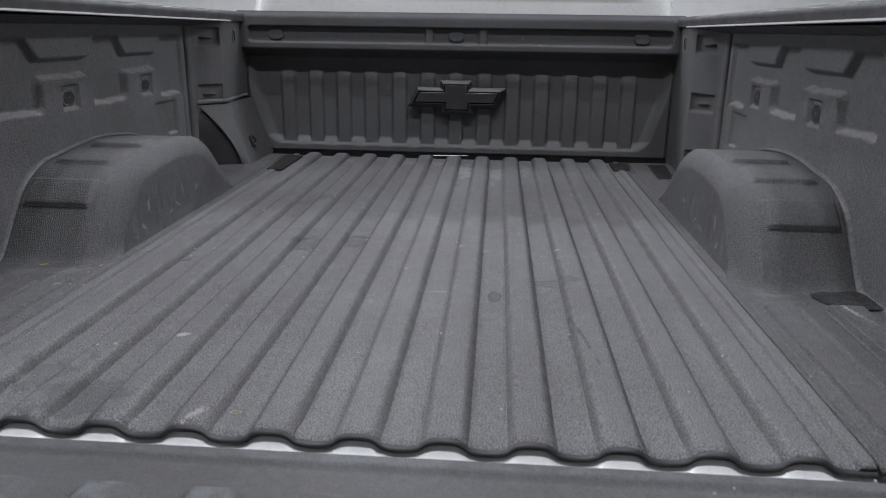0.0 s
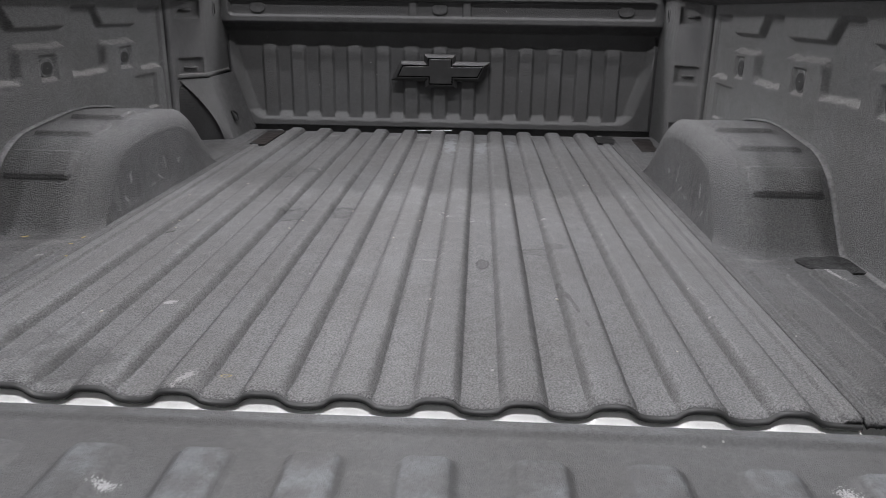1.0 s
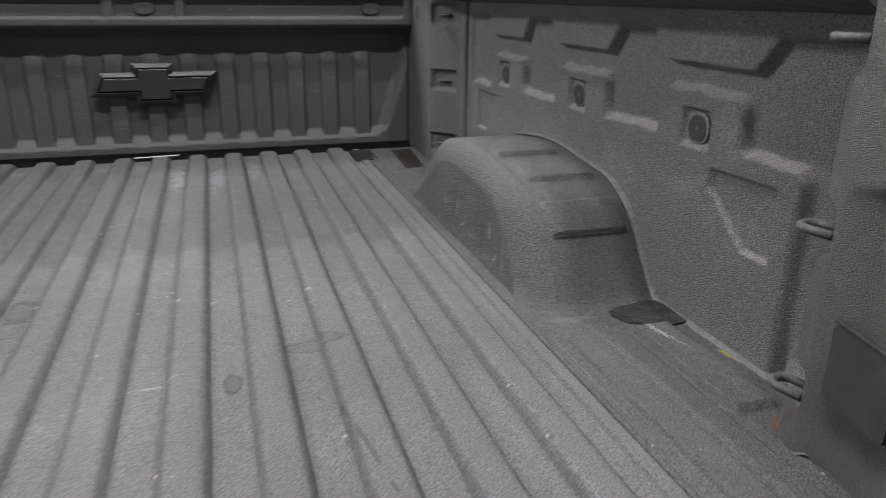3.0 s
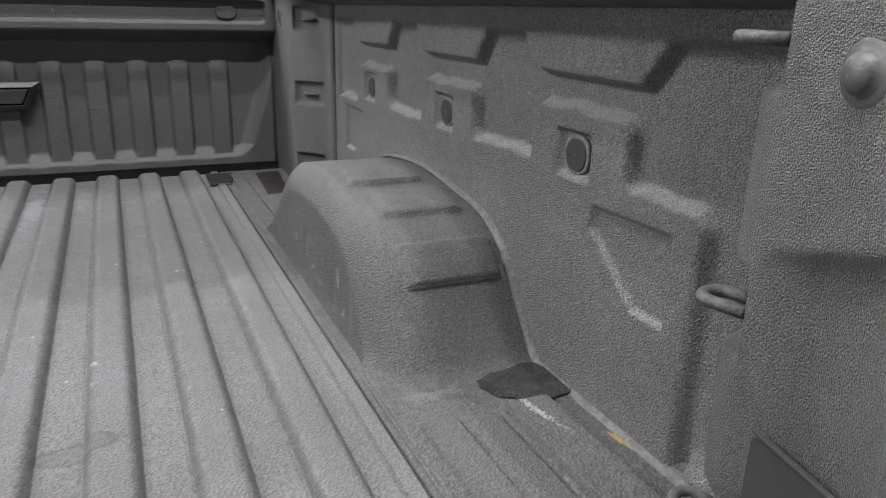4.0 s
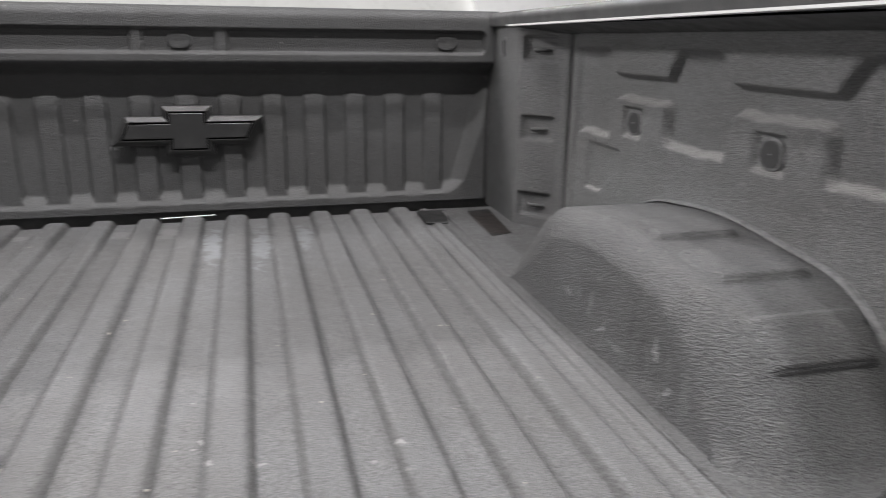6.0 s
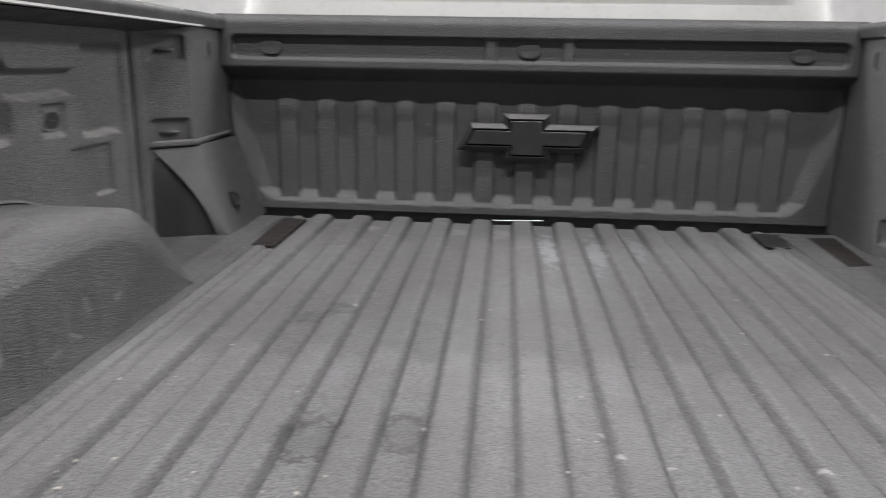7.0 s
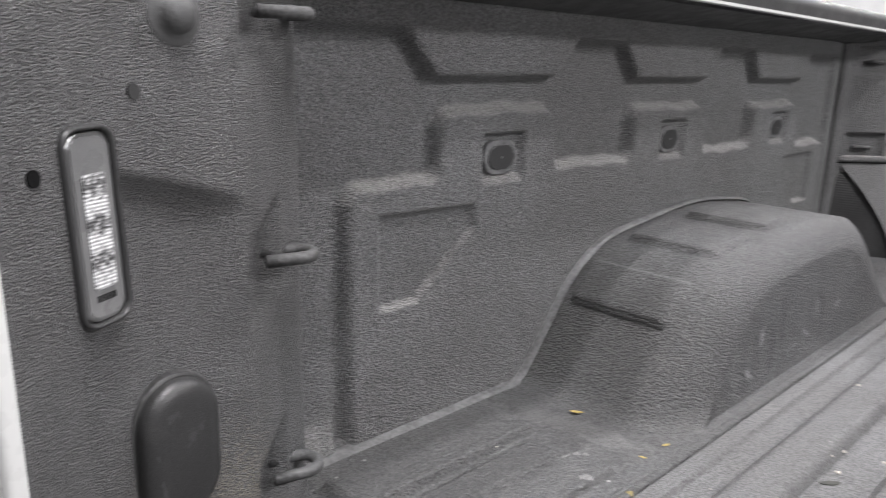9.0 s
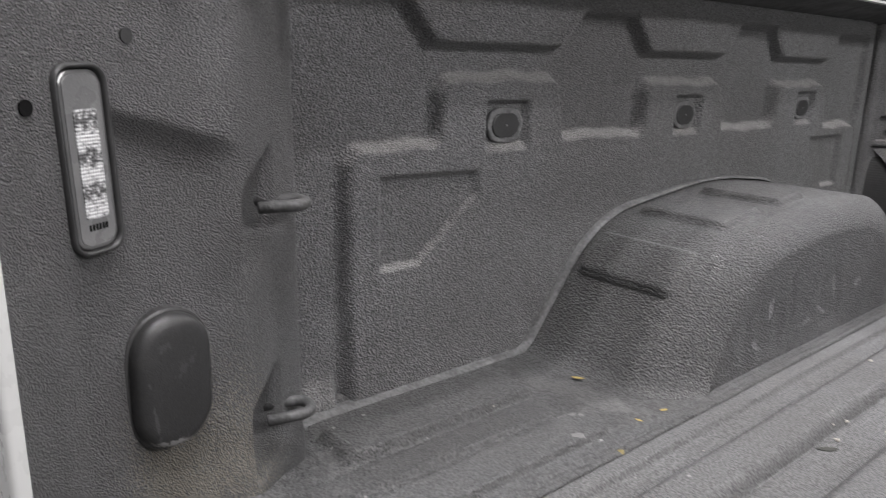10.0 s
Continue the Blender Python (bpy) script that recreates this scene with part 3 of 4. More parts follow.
def build_housing(side):
    oy, oz = arch(ARCH_OUTER, 300)
    iy, iz = arch(ARCH_INNER, 300)
    ny, nz = np.gradient(oz), -np.gradient(oy)
    size = np.hypot(ny, nz) + 1e-9
    rows = []
    for x in np.linspace(0.900, 0.690, 86):
        pad = 0 * oy
        for y0, y1, x0, x1 in ((1.688, 1.746, 0.702, 0.853), (1.800, 1.898, 0.700, 0.842), (1.940, 2.016, 0.696, 0.832)):
            pad += smooth((oy - y0) / 0.006) * smooth((y1 - oy) / 0.009) * float(smooth((x - x0) / 0.012) * smooth((x1 - x) / 0.009))
        y, z = oy - 0.0095 * pad * ny / size, oz - 0.0095 * pad * nz / size
        rows.append(np.stack([0 * y + x, y, z], -1))
    # broad rounded shoulder down to the inner face
    for q in np.linspace(0, 1, 18)[1:]:
        k = 0.55 * (1 - math.cos(q * math.pi / 2)) + 0.45 * q
        y, z = oy + (iy - oy) * k, oz + (iz - oz) * k
        across = 0.55 * math.sin(q * math.pi / 2) + 0.45 * q
        rows.append(np.stack([0.642 + 0.048 * (1 - across) + 0.05 * z * q, y, z], -1))
    shoulder = len(rows)
    for k in np.concatenate([[0.985, 0.96, 0.92], np.linspace(0.86, 0, 24)]):
        y, z = iy, iz * k
        dent = 0.0020 * box_mask(y, z, 1.80, 1.87, 0.015, 0.085, 0.018, 0.02) + 0.0020 * box_mask(y, z, 1.98, 2.05, 0.015, 0.095, 0.018, 0.02)
        rows.append(np.stack([0.642 + 0.05 * z + dent, y, z], -1))
    grid = np.stack(rows)
    # flare where the housing runs out into the floor
    foot = np.clip((0.036 - grid[..., 2]) / 0.036, 0, 1) ** 2.6
    corner = np.zeros(grid.shape[0])
    corner[86:shoulder] = np.sin(np.linspace(0, math.pi * 0.6, shoulder - 86))
    corner[shoulder:] = np.linspace(0.55, 0.40, len(corner) - shoulder)
    grid[..., 0] -= 0.008 * foot * corner[:, None]
    grid[..., 2] -= 0.0106 + 0.005 * smooth((0.0012 - grid[..., 2]) / 0.0012)
    grid[..., 0] *= side
    housing = tagged(new("wheel_housing"), "rounded dark grey wheel housing with stepped pads", "wheel housing", "wheel housings of the bed")
    sheet("shell", grid, M_ARCH, (0, 0, -0.006), housing)
    # pale sealer bead along the wall
    by, bz = arch([(1.607, 0.0), (1.740, 0.168), (2.035, 0.200), (2.277, 0.173), (2.436, 0.0)], 100)
    pts = [(y, z - 0.010) for y, z in zip(by, bz)]
    ribbon = []
    for k in range(7):
        a = math.pi * k / 6
        ribbon.append([(side * (0.873 - 0.013 * math.cos(a)), yy + 0.004 * math.sin(a) * np.sign(yy - 2.02) * smooth(abs(yy - 2.02) / 0.3), zz + 0.0042 * math.sin(a)) for yy, zz in pts])
    grid = np.array(ribbon)
    shaped("sealer_bead", grid.reshape(-1, 3), lattice(7, len(pts)), M_BEAD, housing, "pale grey sealer bead")


for side in (-1, 1):
    build_housing(side)


def build_wall_bead(side):
    """The sealer strip between wall and shelf behind the housing, curling round the post's foot."""
    tail = [(0.770, 1.150), (0.745, 1.11), (0.715, 1.05), (0.702, 1.01)] if side < 0 else []
    line = [(0.872, 1.615), (0.874, 1.5), (0.875, 1.36), (0.875, 1.29), (0.871, 1.258), (0.852, 1.228), (0.820, 1.198), (0.800, 1.176), (0.782, 1.160)] + tail
    rows = []
    for k in range(6):
        row = []
        for i, (x, y) in enumerate(line):
            x0, y0 = line[max(i - 1, 0)]
            x1, y1 = line[min(i + 1, len(line) - 1)]
            size = math.hypot(x1 - x0, y1 - y0)
            nx, ny = (y1 - y0) / size, -(x1 - x0) / size
            off = (k - 2.5) * 0.0056
            row.append((side * (x + nx * off), y + ny * off, -0.0100 + 0.0045 * math.cos((k - 2.5) / 2.5 * math.pi / 2)))
        rows.append(row)
    shaped("sealer_strip", np.array(rows).reshape(-1, 3), lattice(6, len(line)), M_BEAD, WALLS[side], "pale grey sealer strip")


for side in (-1, 1):
    build_wall_bead(side)


# ---- bulkhead at the cab end ----
def build_bulkhead():
    xs = np.linspace(-0.812, 0.812, 560)
    zs = np.concatenate([np.linspace(0.004, 0.09, 44), np.linspace(0.10, 0.30, 24), np.linspace(0.305, 0.39, 32), np.linspace(0.392, 0.514, 60)])
    z, x = np.meshgrid(zs, xs, indexing="ij")
    off = np.abs((x / PITCH + 0.5) % 1.0 - 0.5) * PITCH
    rib = smooth((0.0325 - off) / 0.0115) * (np.abs(x) < 6.45 * PITCH)
    rib = rib * smooth((0.318 - 3.0 * off**1.6 - z) / 0.045)
    # the ribbed field widens upwards and meets its frame in a broad curve
    half = np.interp(z, (0.0, 0.03, 0.06, 0.20, 0.36), (0.650, 0.682, 0.712, 0.756, 0.800))
    field = smooth((half + 0.022 - np.abs(x)) / 0.044) * smooth((z - 0.014) / 0.014)
    field = np.maximum(field, smooth((z - 0.325) / 0.025))
    # valleys run out over a slanted toe, ribs stop short with a blunt foot
    toe = smooth((z - 0.018) / 0.040)
    y = 3.016 + field * (0.027 * toe * (1 - rib) + 0.014 * rib * smooth((z - 0.024) / 0.010))
    # the frame round the ribbed field curls back at its outer lower corners
    y += 0.012 * smooth((np.abs(x) - 0.786) / 0.012) * (1 - smooth((z - 0.33) / 0.03))
    # overhanging top rail with its long recess
    rail = smooth((z - 0.346) / 0.040)
    y = y * (1 - rail) + 2.986 * rail
    y += 0.012 * smooth((z - 0.482) / 0.034) ** 2
    y += 0.015 * box_mask(x, z, -0.770, 0.772, 0.405, 0.460, 0.008, 0.014)
    for bar in (-0.098, 0.098):
        y -= 0.008 * box_mask(x, z, bar - 0.014, bar + 0.014, 0.405, 0.460, 0.006, 0.003)
    ob = tagged(new("bulkhead"), "dark ribbed bulkhead with a recessed top rail", "bulkhead", kind="structure")
    sheet("pressed_panel", np.stack([x, y, z], -1), M_FRONT, (0, 0.050, 0), ob)
    for bx in (-0.668, 0.0, 0.668):
        part("rail_plug", moved(prism(pill(0.058, 0.034), 0, 0.006, 0.0025), pose(bx, 3.0025, 0.432, 90, 0, 0)), M_RING, ob, "flush oval plug", True)
    # folded lower flange in the gap behind the floor
    part("gap_plate", moved(rounded_box((1.70, 0.010, 0.09), 0.002), pose(0, 3.045, -0.030)), M_CAP, ob)
    part("lower_flange", moved(rounded_box((1.50, 0.034, 0.010), 0.004), pose(0, 3.004, -0.032)), M_CAP, ob)


build_bulkhead()
chip = part("paint_flake", moved(rounded_box((0.130, 0.0055, 0.002), 0.0008), pose(-0.013, 2.981, -0.0012, 4, -1.0, 2)), M_WHITE)
tagged(chip, "narrow strip of bare white paint at the floor edge", "paint flake")


def build_emblem():
    """A cross with slanted arms: bevelled rim and sunk middle."""
    outer = [(-0.184, -0.036), (-0.056, -0.036), (-0.056, -0.062), (0.062, -0.062), (0.062, -0.036), (0.150, -0.036), (0.186, 0.036), (0.058, 0.036), (0.058, 0.062), (-0.060, 0.062), (-0.060, 0.036), (-0.148, 0.036)]
    def inset(points, d):
        out = []
        n = len(points)
        for i in range(n):
            p0, p1, p2 = (Vector(points[j % n]) for j in (i - 1, i, i + 1))
            a, b = (p1 - p0).normalized(), (p2 - p1).normalized()
            na, nb = Vector((-a.y, a.x)), Vector((-b.y, b.x))
            m = (na + nb)
            m = m / max(m.dot(na), 0.3)
            out.append(tuple(p1 + m * d))
        return out
    def skin(steps, cap):
        bm = bmesh.new()
        rings = [[bm.verts.new((px, py, height)) for px, py in inset(outer, d)] for d, height in steps]
        for a, b in zip(rings, rings[1:]):
            for i in range(12):
                bm.faces.new((a[i], a[(i + 1) % 12], b[(i + 1) % 12], b[i]))
        if cap:
            bm.faces.new(rings[-1])
        return moved(bm, pose(0.002, 3.030, 0.213, 90, 0, 0))
    badge = tagged(new("emblem"), "black plastic badge of crossed bars on the bulkhead", "emblem")
    part("rim", skin(((0, 0), (0, 0.012), (0.001, 0.0135), (0.0120, 0.0245), (0.0133, 0.0245), (0.0140, 0.017)), False), M_EMBLEM, badge, "bevelled black rim")
    part("groove", skin(((0.0135, 0.0172), (0.0215, 0.0172)), False), M_HOLE, badge, "dark groove")
    part("inner_panel", skin(((0.0182, 0.015), (0.0182, 0.0225), (0.0192, 0.0232)), True), M_EMBLEM, badge, "satin inner panel")


build_emblem()


# ---- front corner pillars ----
def loft(sections, material, name, parent=None, label="", smooth_it=True):
    """Skin over outlines of equal length, one above another."""
    grid = np.array(sections)
    rows, cols, _ = grid.shape
    return shaped(name, grid.reshape(-1, 3), lattice(rows, cols), material, parent, label, smooth_it)


def hook(side, x, y, z, parent, turn):
    """A low pull-out tie hook on its pocket."""
    bm = tube([(-0.022, 0.004, 0), (-0.018, -0.010, 0.001), (0, -0.015, 0.002), (0.018, -0.010, 0.001), (0.022, 0.004, 0)], 0.0042, 8)
    ob = part("tie_hook", moved(bm, pose(x, y, z, 0, 0, turn)), M_RING, parent, "small steel tie hook", True)
    part("pocket", moved(rounded_box((0.046, 0.004, 0.012), 0.0015), pose(x, y, z + 0.005, 0, 0, turn) @ pose(0, 0.0015, 0)), M_HOLE, ob, "dark slot")
    return ob


def build_pillar(side):
    plan = rounded_line([(0.800, 3.04), (0.794, 2.788), (0.868, 2.700), (0.872, 2.668), (0.90, 2.668)], 0.014)
    pillar = tagged(new("corner_pillar"), "dark coated front corner pillar with tie hooks", "corner pillar", "front corner pillars")
    zs = np.linspace(-0.014, 0.486, 170)
    plan = [tuple(Vector(a).lerp(Vector(b), k / 6)) for a, b in zip(plan, plan[1:]) for k in range(6)] + [plan[-1]]
    sections = []
    for z in zs:
        row = []
        for x, y in plan:
            along = np.clip((2.788 - y) / 0.088, 0, 1)
            face = float(smooth((along - 0.10) / 0.06) * smooth((0.93 - along) / 0.06)) if x < 0.872 else 0.0
            dent = 0.0
            for hz in (0.424, 0.236, 0.046):
                dent += float(smooth((z - hz + 0.034) / 0.012) * smooth((hz + 0.031 - z) / 0.005))
            row.append((side * (x + 0.008 * face * dent), y + 0.007 * face * dent, z))
        sections.append(row)
    loft(sections, M_PILLAR, "shell", pillar)
    turn = -50 if side > 0 else 50
    for hz in (0.424, 0.236, 0.046) if side > 0 else (0.424, 0.236):
        hook(side, side * 0.8455, 2.7535, hz - 0.004, pillar, turn)
    slot = part("side_slot", moved(prism(pill(0.024, 0.050), -0.002, 0.004, 0.002), pose(side * 0.797, 2.90, 0.425, 90, 0, -90 * side)), M_BEAD, pillar, "pale raised slot rim")
    part("slot_hole", moved(prism(pill(0.012, 0.036), 0.002, 0.0046), pose(side * 0.797, 2.90, 0.425, 90, 0, -90 * side)), M_HOLE, slot, "dark slot")


for side in (-1, 1):
    build_pillar(side)


def build_corner_box():
    """The flared cover at the foot of the left front pillar, its rear end's shade painted in."""
    sections, ends = [], []
    for k in np.linspace(0, 1, 40):
        z = -0.012 + 0.212 * k
        front = (-0.708 - 0.070 * k, 3.03)
        crease = (-0.708 - 0.082 * k, 2.752 + 0.040 * k)
        edge = (-0.738 - 0.132 * k**1.7, 2.738 - 0.034 * k)
        line = rounded_line([front, crease, edge], 0.020, 5)
        line = [tuple(Vector(a).lerp(Vector(b), j / 3)) for a, b in zip(line, line[1:]) for j in range(3)] + [line[-1]]
        sections.append([(x, y, z) for x, y in line])
        ends.append([(x0, y0, z) for x0, y0 in (edge, (edge[0] - 0.004, edge[1] + 0.012), (-0.880, 2.690), (-0.905, 2.690))])
    ob = tagged(new("corner_cover"), "dark grey flared cover box at the foot of the pillar", "corner cover")
    loft(sections, M_FRONT, "cover_shell", ob)
    loft(ends, M_COVER_SHADE, "rear_end", ob, "rear end of the cover with shade in its colour", False)
    collar = rounded_line([(0.797, 3.03), (0.790, 2.786), (0.866, 2.696), (0.900, 2.672)], 0.012)
    loft([[(-x + d, y - d, z) for x, y in collar] for d, z in ((-0.004, 0.2005), (-0.001, 0.2020), (-0.001, 0.212), (-0.005, 0.215))], M_WALL, "collar", ob)
    loft([[(-x + d, y - d, z) for x, y in collar] for d, z in ((-0.0005, 0.1975), (-0.0005, 0.2005))], M_HOLE, "seam", ob, "dark seam")
    ring = [(0.017 * math.sin(a), -0.006 + 0.021 * math.cos(a), 0) for a in (radians(-100 + 200 * k / 14) for k in range(15))]
    part("pull_ring", moved(tube(ring + [ring[0]], 0.0042, 8, False), pose(-0.7270, 2.842, 0.060, 0, 66, -16)), M_LIP, ob, "black D-shaped pull ring", True)


build_corner_box()


# ---- rear posts ----
POST_PLAN = [(0.702, 0.985), (0.712, 0.994), (0.724, 1.008), (0.748, 1.045), (0.767, 1.085), (0.776, 1.130), (0.778, 1.170), (0.784, 1.186), (0.801, 1.212), (0.812, 1.218), (0.860, 1.222), (0.896, 1.245), (0.902, 1.27)]


def on_post(side, y, out=0.0, z=0.0):
    """The pose on a post's inner face at that y: local z points into the bed, local y up."""
    for (x0, y0), (x1, y1) in zip(POST_PLAN, POST_PLAN[1:]):
        if y0 <= y <= y1:
            k = (y - y0) / (y1 - y0)
            x = x0 + k * (x1 - x0)
            normal = Vector((-side * (y1 - y0), (x1 - x0), 0)).normalized()
            up = Vector((0, 0, 1))
            right = up.cross(normal).normalized()
            m = Matrix((right, up, normal)).transposed().to_4x4()
            return Matrix.Translation(Vector((side * x, y, z)) + normal * out) @ m


def build_post(side):
    # the left post shows a second narrow facet ahead of its tie rings
    tail = [(0.804, 1.222), (0.812, 1.236), (0.860, 1.242), (0.896, 1.262), (0.902, 1.28)] if side < 0 else [(0.806, 1.222), (0.830, 1.226), (0.896, 1.245), (0.902, 1.27)]
    ahead = 0.010 if side > 0 else -0.004
    plan = rounded_line([(x, y + ahead * (y > 1.15)) for x, y in POST_PLAN[:8]] + [(0.796, 1.205 + ahead)] + tail, 0.006, 4)
    plan = [tuple(Vector(a).lerp(Vector(b), k / 3)) for a, b in zip(plan, plan[1:]) for k in range(3)] + [plan[-1]]
    sections = []
    for z in np.linspace(-0.014, 0.500, 150):
        row = []
        for x, y in plan:
            # slanted pockets behind the tie rings
            edge = float(smooth((y - ahead - 1.172) / 0.010)) * (1.0 if side > 0 or y < 1.206 else 0.0)
            slant = 0.9 * (y - 1.19) * (side < 0)
            pocket = sum(float(smooth((0.040 - abs(z - slant - c)) / 0.016)) for c in (0.052, 0.247, 0.447))
            under = 0.340 - 0.30 * (y - 1.05) - z
            flow = float(smooth((y - 1.035) / 0.02) * smooth((1.182 - y) / 0.06) * smooth(under / 0.016)) * math.exp(-max(under, 0.0) / (0.10 if side < 0 else 0.40))
            flow += 0.5 * math.exp(-((y - 1.030) / 0.011) ** 2) * float(smooth((0.245 - z) / 0.05))
            flare = 0.010 * float(smooth((0.045 - z) / 0.05))
            flow += 0.9 * max(0.0, min(1.0, under / 0.33)) * float(smooth((1.19 - y) / 0.03)) * (side > 0)
            row.append((side * (x + 0.008 * edge * pocket + 0.0125 * flow - flare * 0.6), y - 0.011 * edge * pocket, z))
        sections.append(row)
    post = tagged(new("rear_post"), "dark pebbled rear corner post with tie rings", "corner post", "rear corner posts")
    loft(sections, M_POST, "post_shell", post)


for side in (-1, 1):
    build_post(side)


def build_tie_ring(side, z):
    """A bent round bar loop standing out of the post towards the cab."""
    x = 0.792
    pts = [(-0.015, -0.012, 0), (-0.015, 0.018, 0)] + [(0.015 * math.sin(radians(a)), 0.018 + 0.013 * math.cos(radians(a)), 0) for a in range(-75, 76, 25)] + [(0.015, 0.018, 0), (0.015, -0.012, 0)]
    ob = part("tie_ring", moved(tube(pts, 0.0052, 10), pose(side * x, 1.199, z, 0, 0, side * 14)), M_RING, None, "", True)
    tagged(ob, "dark coated steel tie-down loop on the rear post", "tie ring", "tie rings of the rear posts")


for side in (-1, 1):
    for z in (0.056, 0.249, 0.437 if side < 0 else 0.448):
        build_tie_ring(side, z)


def build_bed_lamp():
    """The clear cargo lamp in a black frame on the left post."""
    base = on_post(-1, 1.0470, 0.0, 0.3015) @ pose(0, 0, 0, 0, 0, 1.8)
    lamp = tagged(new("cargo_lamp"), "slim clear cargo lamp in a black frame on the post", "lamp")
    bm = bmesh.new()
    def ring(w, h, r, z):
        return [bm.verts.new((px, py, z)) for px, py in rounded_rect(w, h, r)]
    loops = [ring(w, h, r, z) for w, h, r, z in ((0.0410, 0.1260, 0.0125, -0.004), (0.0410, 0.1260, 0.0125, 0.0030), (0.0396, 0.1246, 0.0120, 0.0062), (0.0362, 0.1212, 0.0105, 0.0066), (0.0338, 0.1190, 0.0095, 0.0042), (0.0338, 0.1190, 0.0095, 0.0))]
    for a, b in zip(loops, loops[1:]):
        for i in range(len(a)):
            bm.faces.new((a[i], a[(i + 1) % len(a)], b[(i + 1) % len(a)], b[i]))
    bm.faces.new(loops[-1])
    part("frame", moved(bm, base), M_RUBBER, lamp, "glossy black frame", True)
    lens = part("housing", moved(prism(rounded_rect(0.0276, 0.1120, 0.0065), 0.001, 0.0046, 0.0010), base), M_LENS_PLAIN, lamp, "grey translucent cover")
    part("lens", moved(prism(rounded_rect(0.0178, 0.072, 0.002), 0.0042, 0.0054, 0.0005), base @ pose(0.0005, -0.002, 0)), M_LENS, lens, "ribbed clear lens")
    part("bezel", moved(prism(rounded_rect(0.0316, 0.1166, 0.0085), 0.0005, 0.0040, 0.0012), base), M_STEEL, lamp, "silvery bezel")
    for k in range(6):
        part("print_bar", moved(rounded_box((0.0018, 0.0042, 0.0004), 0), base @ pose(-0.006 + 0.0026 * k, -0.0440, 0.0047)), M_HOLE, lens)


build_bed_lamp()


def build_post_plug():
    base = on_post(-1, 1.0950, 0.004, 0.1270) @ pose(0, 0, 0, 0, 0, -1.0)
    ob = tagged(new("post_plug"), "scuffed black oval rubber plug in the rear post", "plug")
    part("rim", moved(prism(pill(0.071, 0.115), -0.008, 0.001, 0.002), base), M_RUBBER, ob)
    bm = bmesh.new()
    rings = [[bm.verts.new((px, py, h)) for px, py in pill(0.065 - 2 * d, 0.109 - 2 * d)] for d, h in ((0, -0.004), (0, 0.004), (0.0006, 0.0070), (0.0022, 0.0098), (0.0050, 0.0118), (0.0085, 0.0128), (0.0140, 0.0132))]
    for a, b in zip(rings, rings[1:]):
        for i in range(len(a)):
            bm.faces.new((a[i], a[(i + 1) % len(a)], b[(i + 1) % len(a)], b[i]))
    bm.faces.new(rings[-1])
    part("cap", moved(bm, base), M_SCUFFED, ob, "domed scuffed cap", True)


build_post_plug()


def build_post_cover():
    base = on_post(1, 1.105, 0.001, 0.120)
    ob = tagged(new("post_cover"), "flat black cover plate low on the rear post", "cover plate")
    part("plate", moved(prism(rounded_rect(0.10, 0.088, 0.008), -0.004, 0.003, 0.001), base), M_RUBBER, ob)
    part("upper_rim", moved(rounded_box((0.100, 0.003, 0.005), 0.0012), base @ pose(0, 0.046, 0.002)), M_RUBBER, ob)


build_post_cover()
for at_y, z, size in ((1.085, 0.382, 0.0105), (1.011, 0.338, 0.010)):
    hole = part("bolt_hole", moved(prism(pill(size, size), -0.002, 0.0003), on_post(-1, at_y, 0.0012, z)), M_HOLE if at_y < 1.05 else M_LIP)
    tagged(hole, "small round dark bolt hole in the post", "bolt hole", "bolt holes")


def build_dome():
    bm = bmesh.new()
    rings = []
    for r, h in ((0.021, -0.001), (0.0185, 0.0006), (0.0140, 0.0006), (0.0125, 0.005), (0.009, 0.0085), (0.004, 0.010)):
        rings.append([bm.verts.new((r * math.cos(a), r * math.sin(a), h)) for a in (2 * math.pi * k / 20 for k in range(20))])
    for a, b in zip(rings, rings[1:]):
        for i in range(20):
            bm.faces.new((a[i], a[(i + 1) % 20], b[(i + 1) % 20], b[i]))
    bm.faces.new(rings[-1])
    for side in (-1, 1):
        ob = part("dome_bolt", moved(bm.copy(), on_post(side, 1.119, 0.001, 0.431)), M_CAP, None, "", True)
        tagged(ob, "coated dome-headed bolt high on the rear post", "bolt", "dome bolts")
    bm.free()


build_dome()


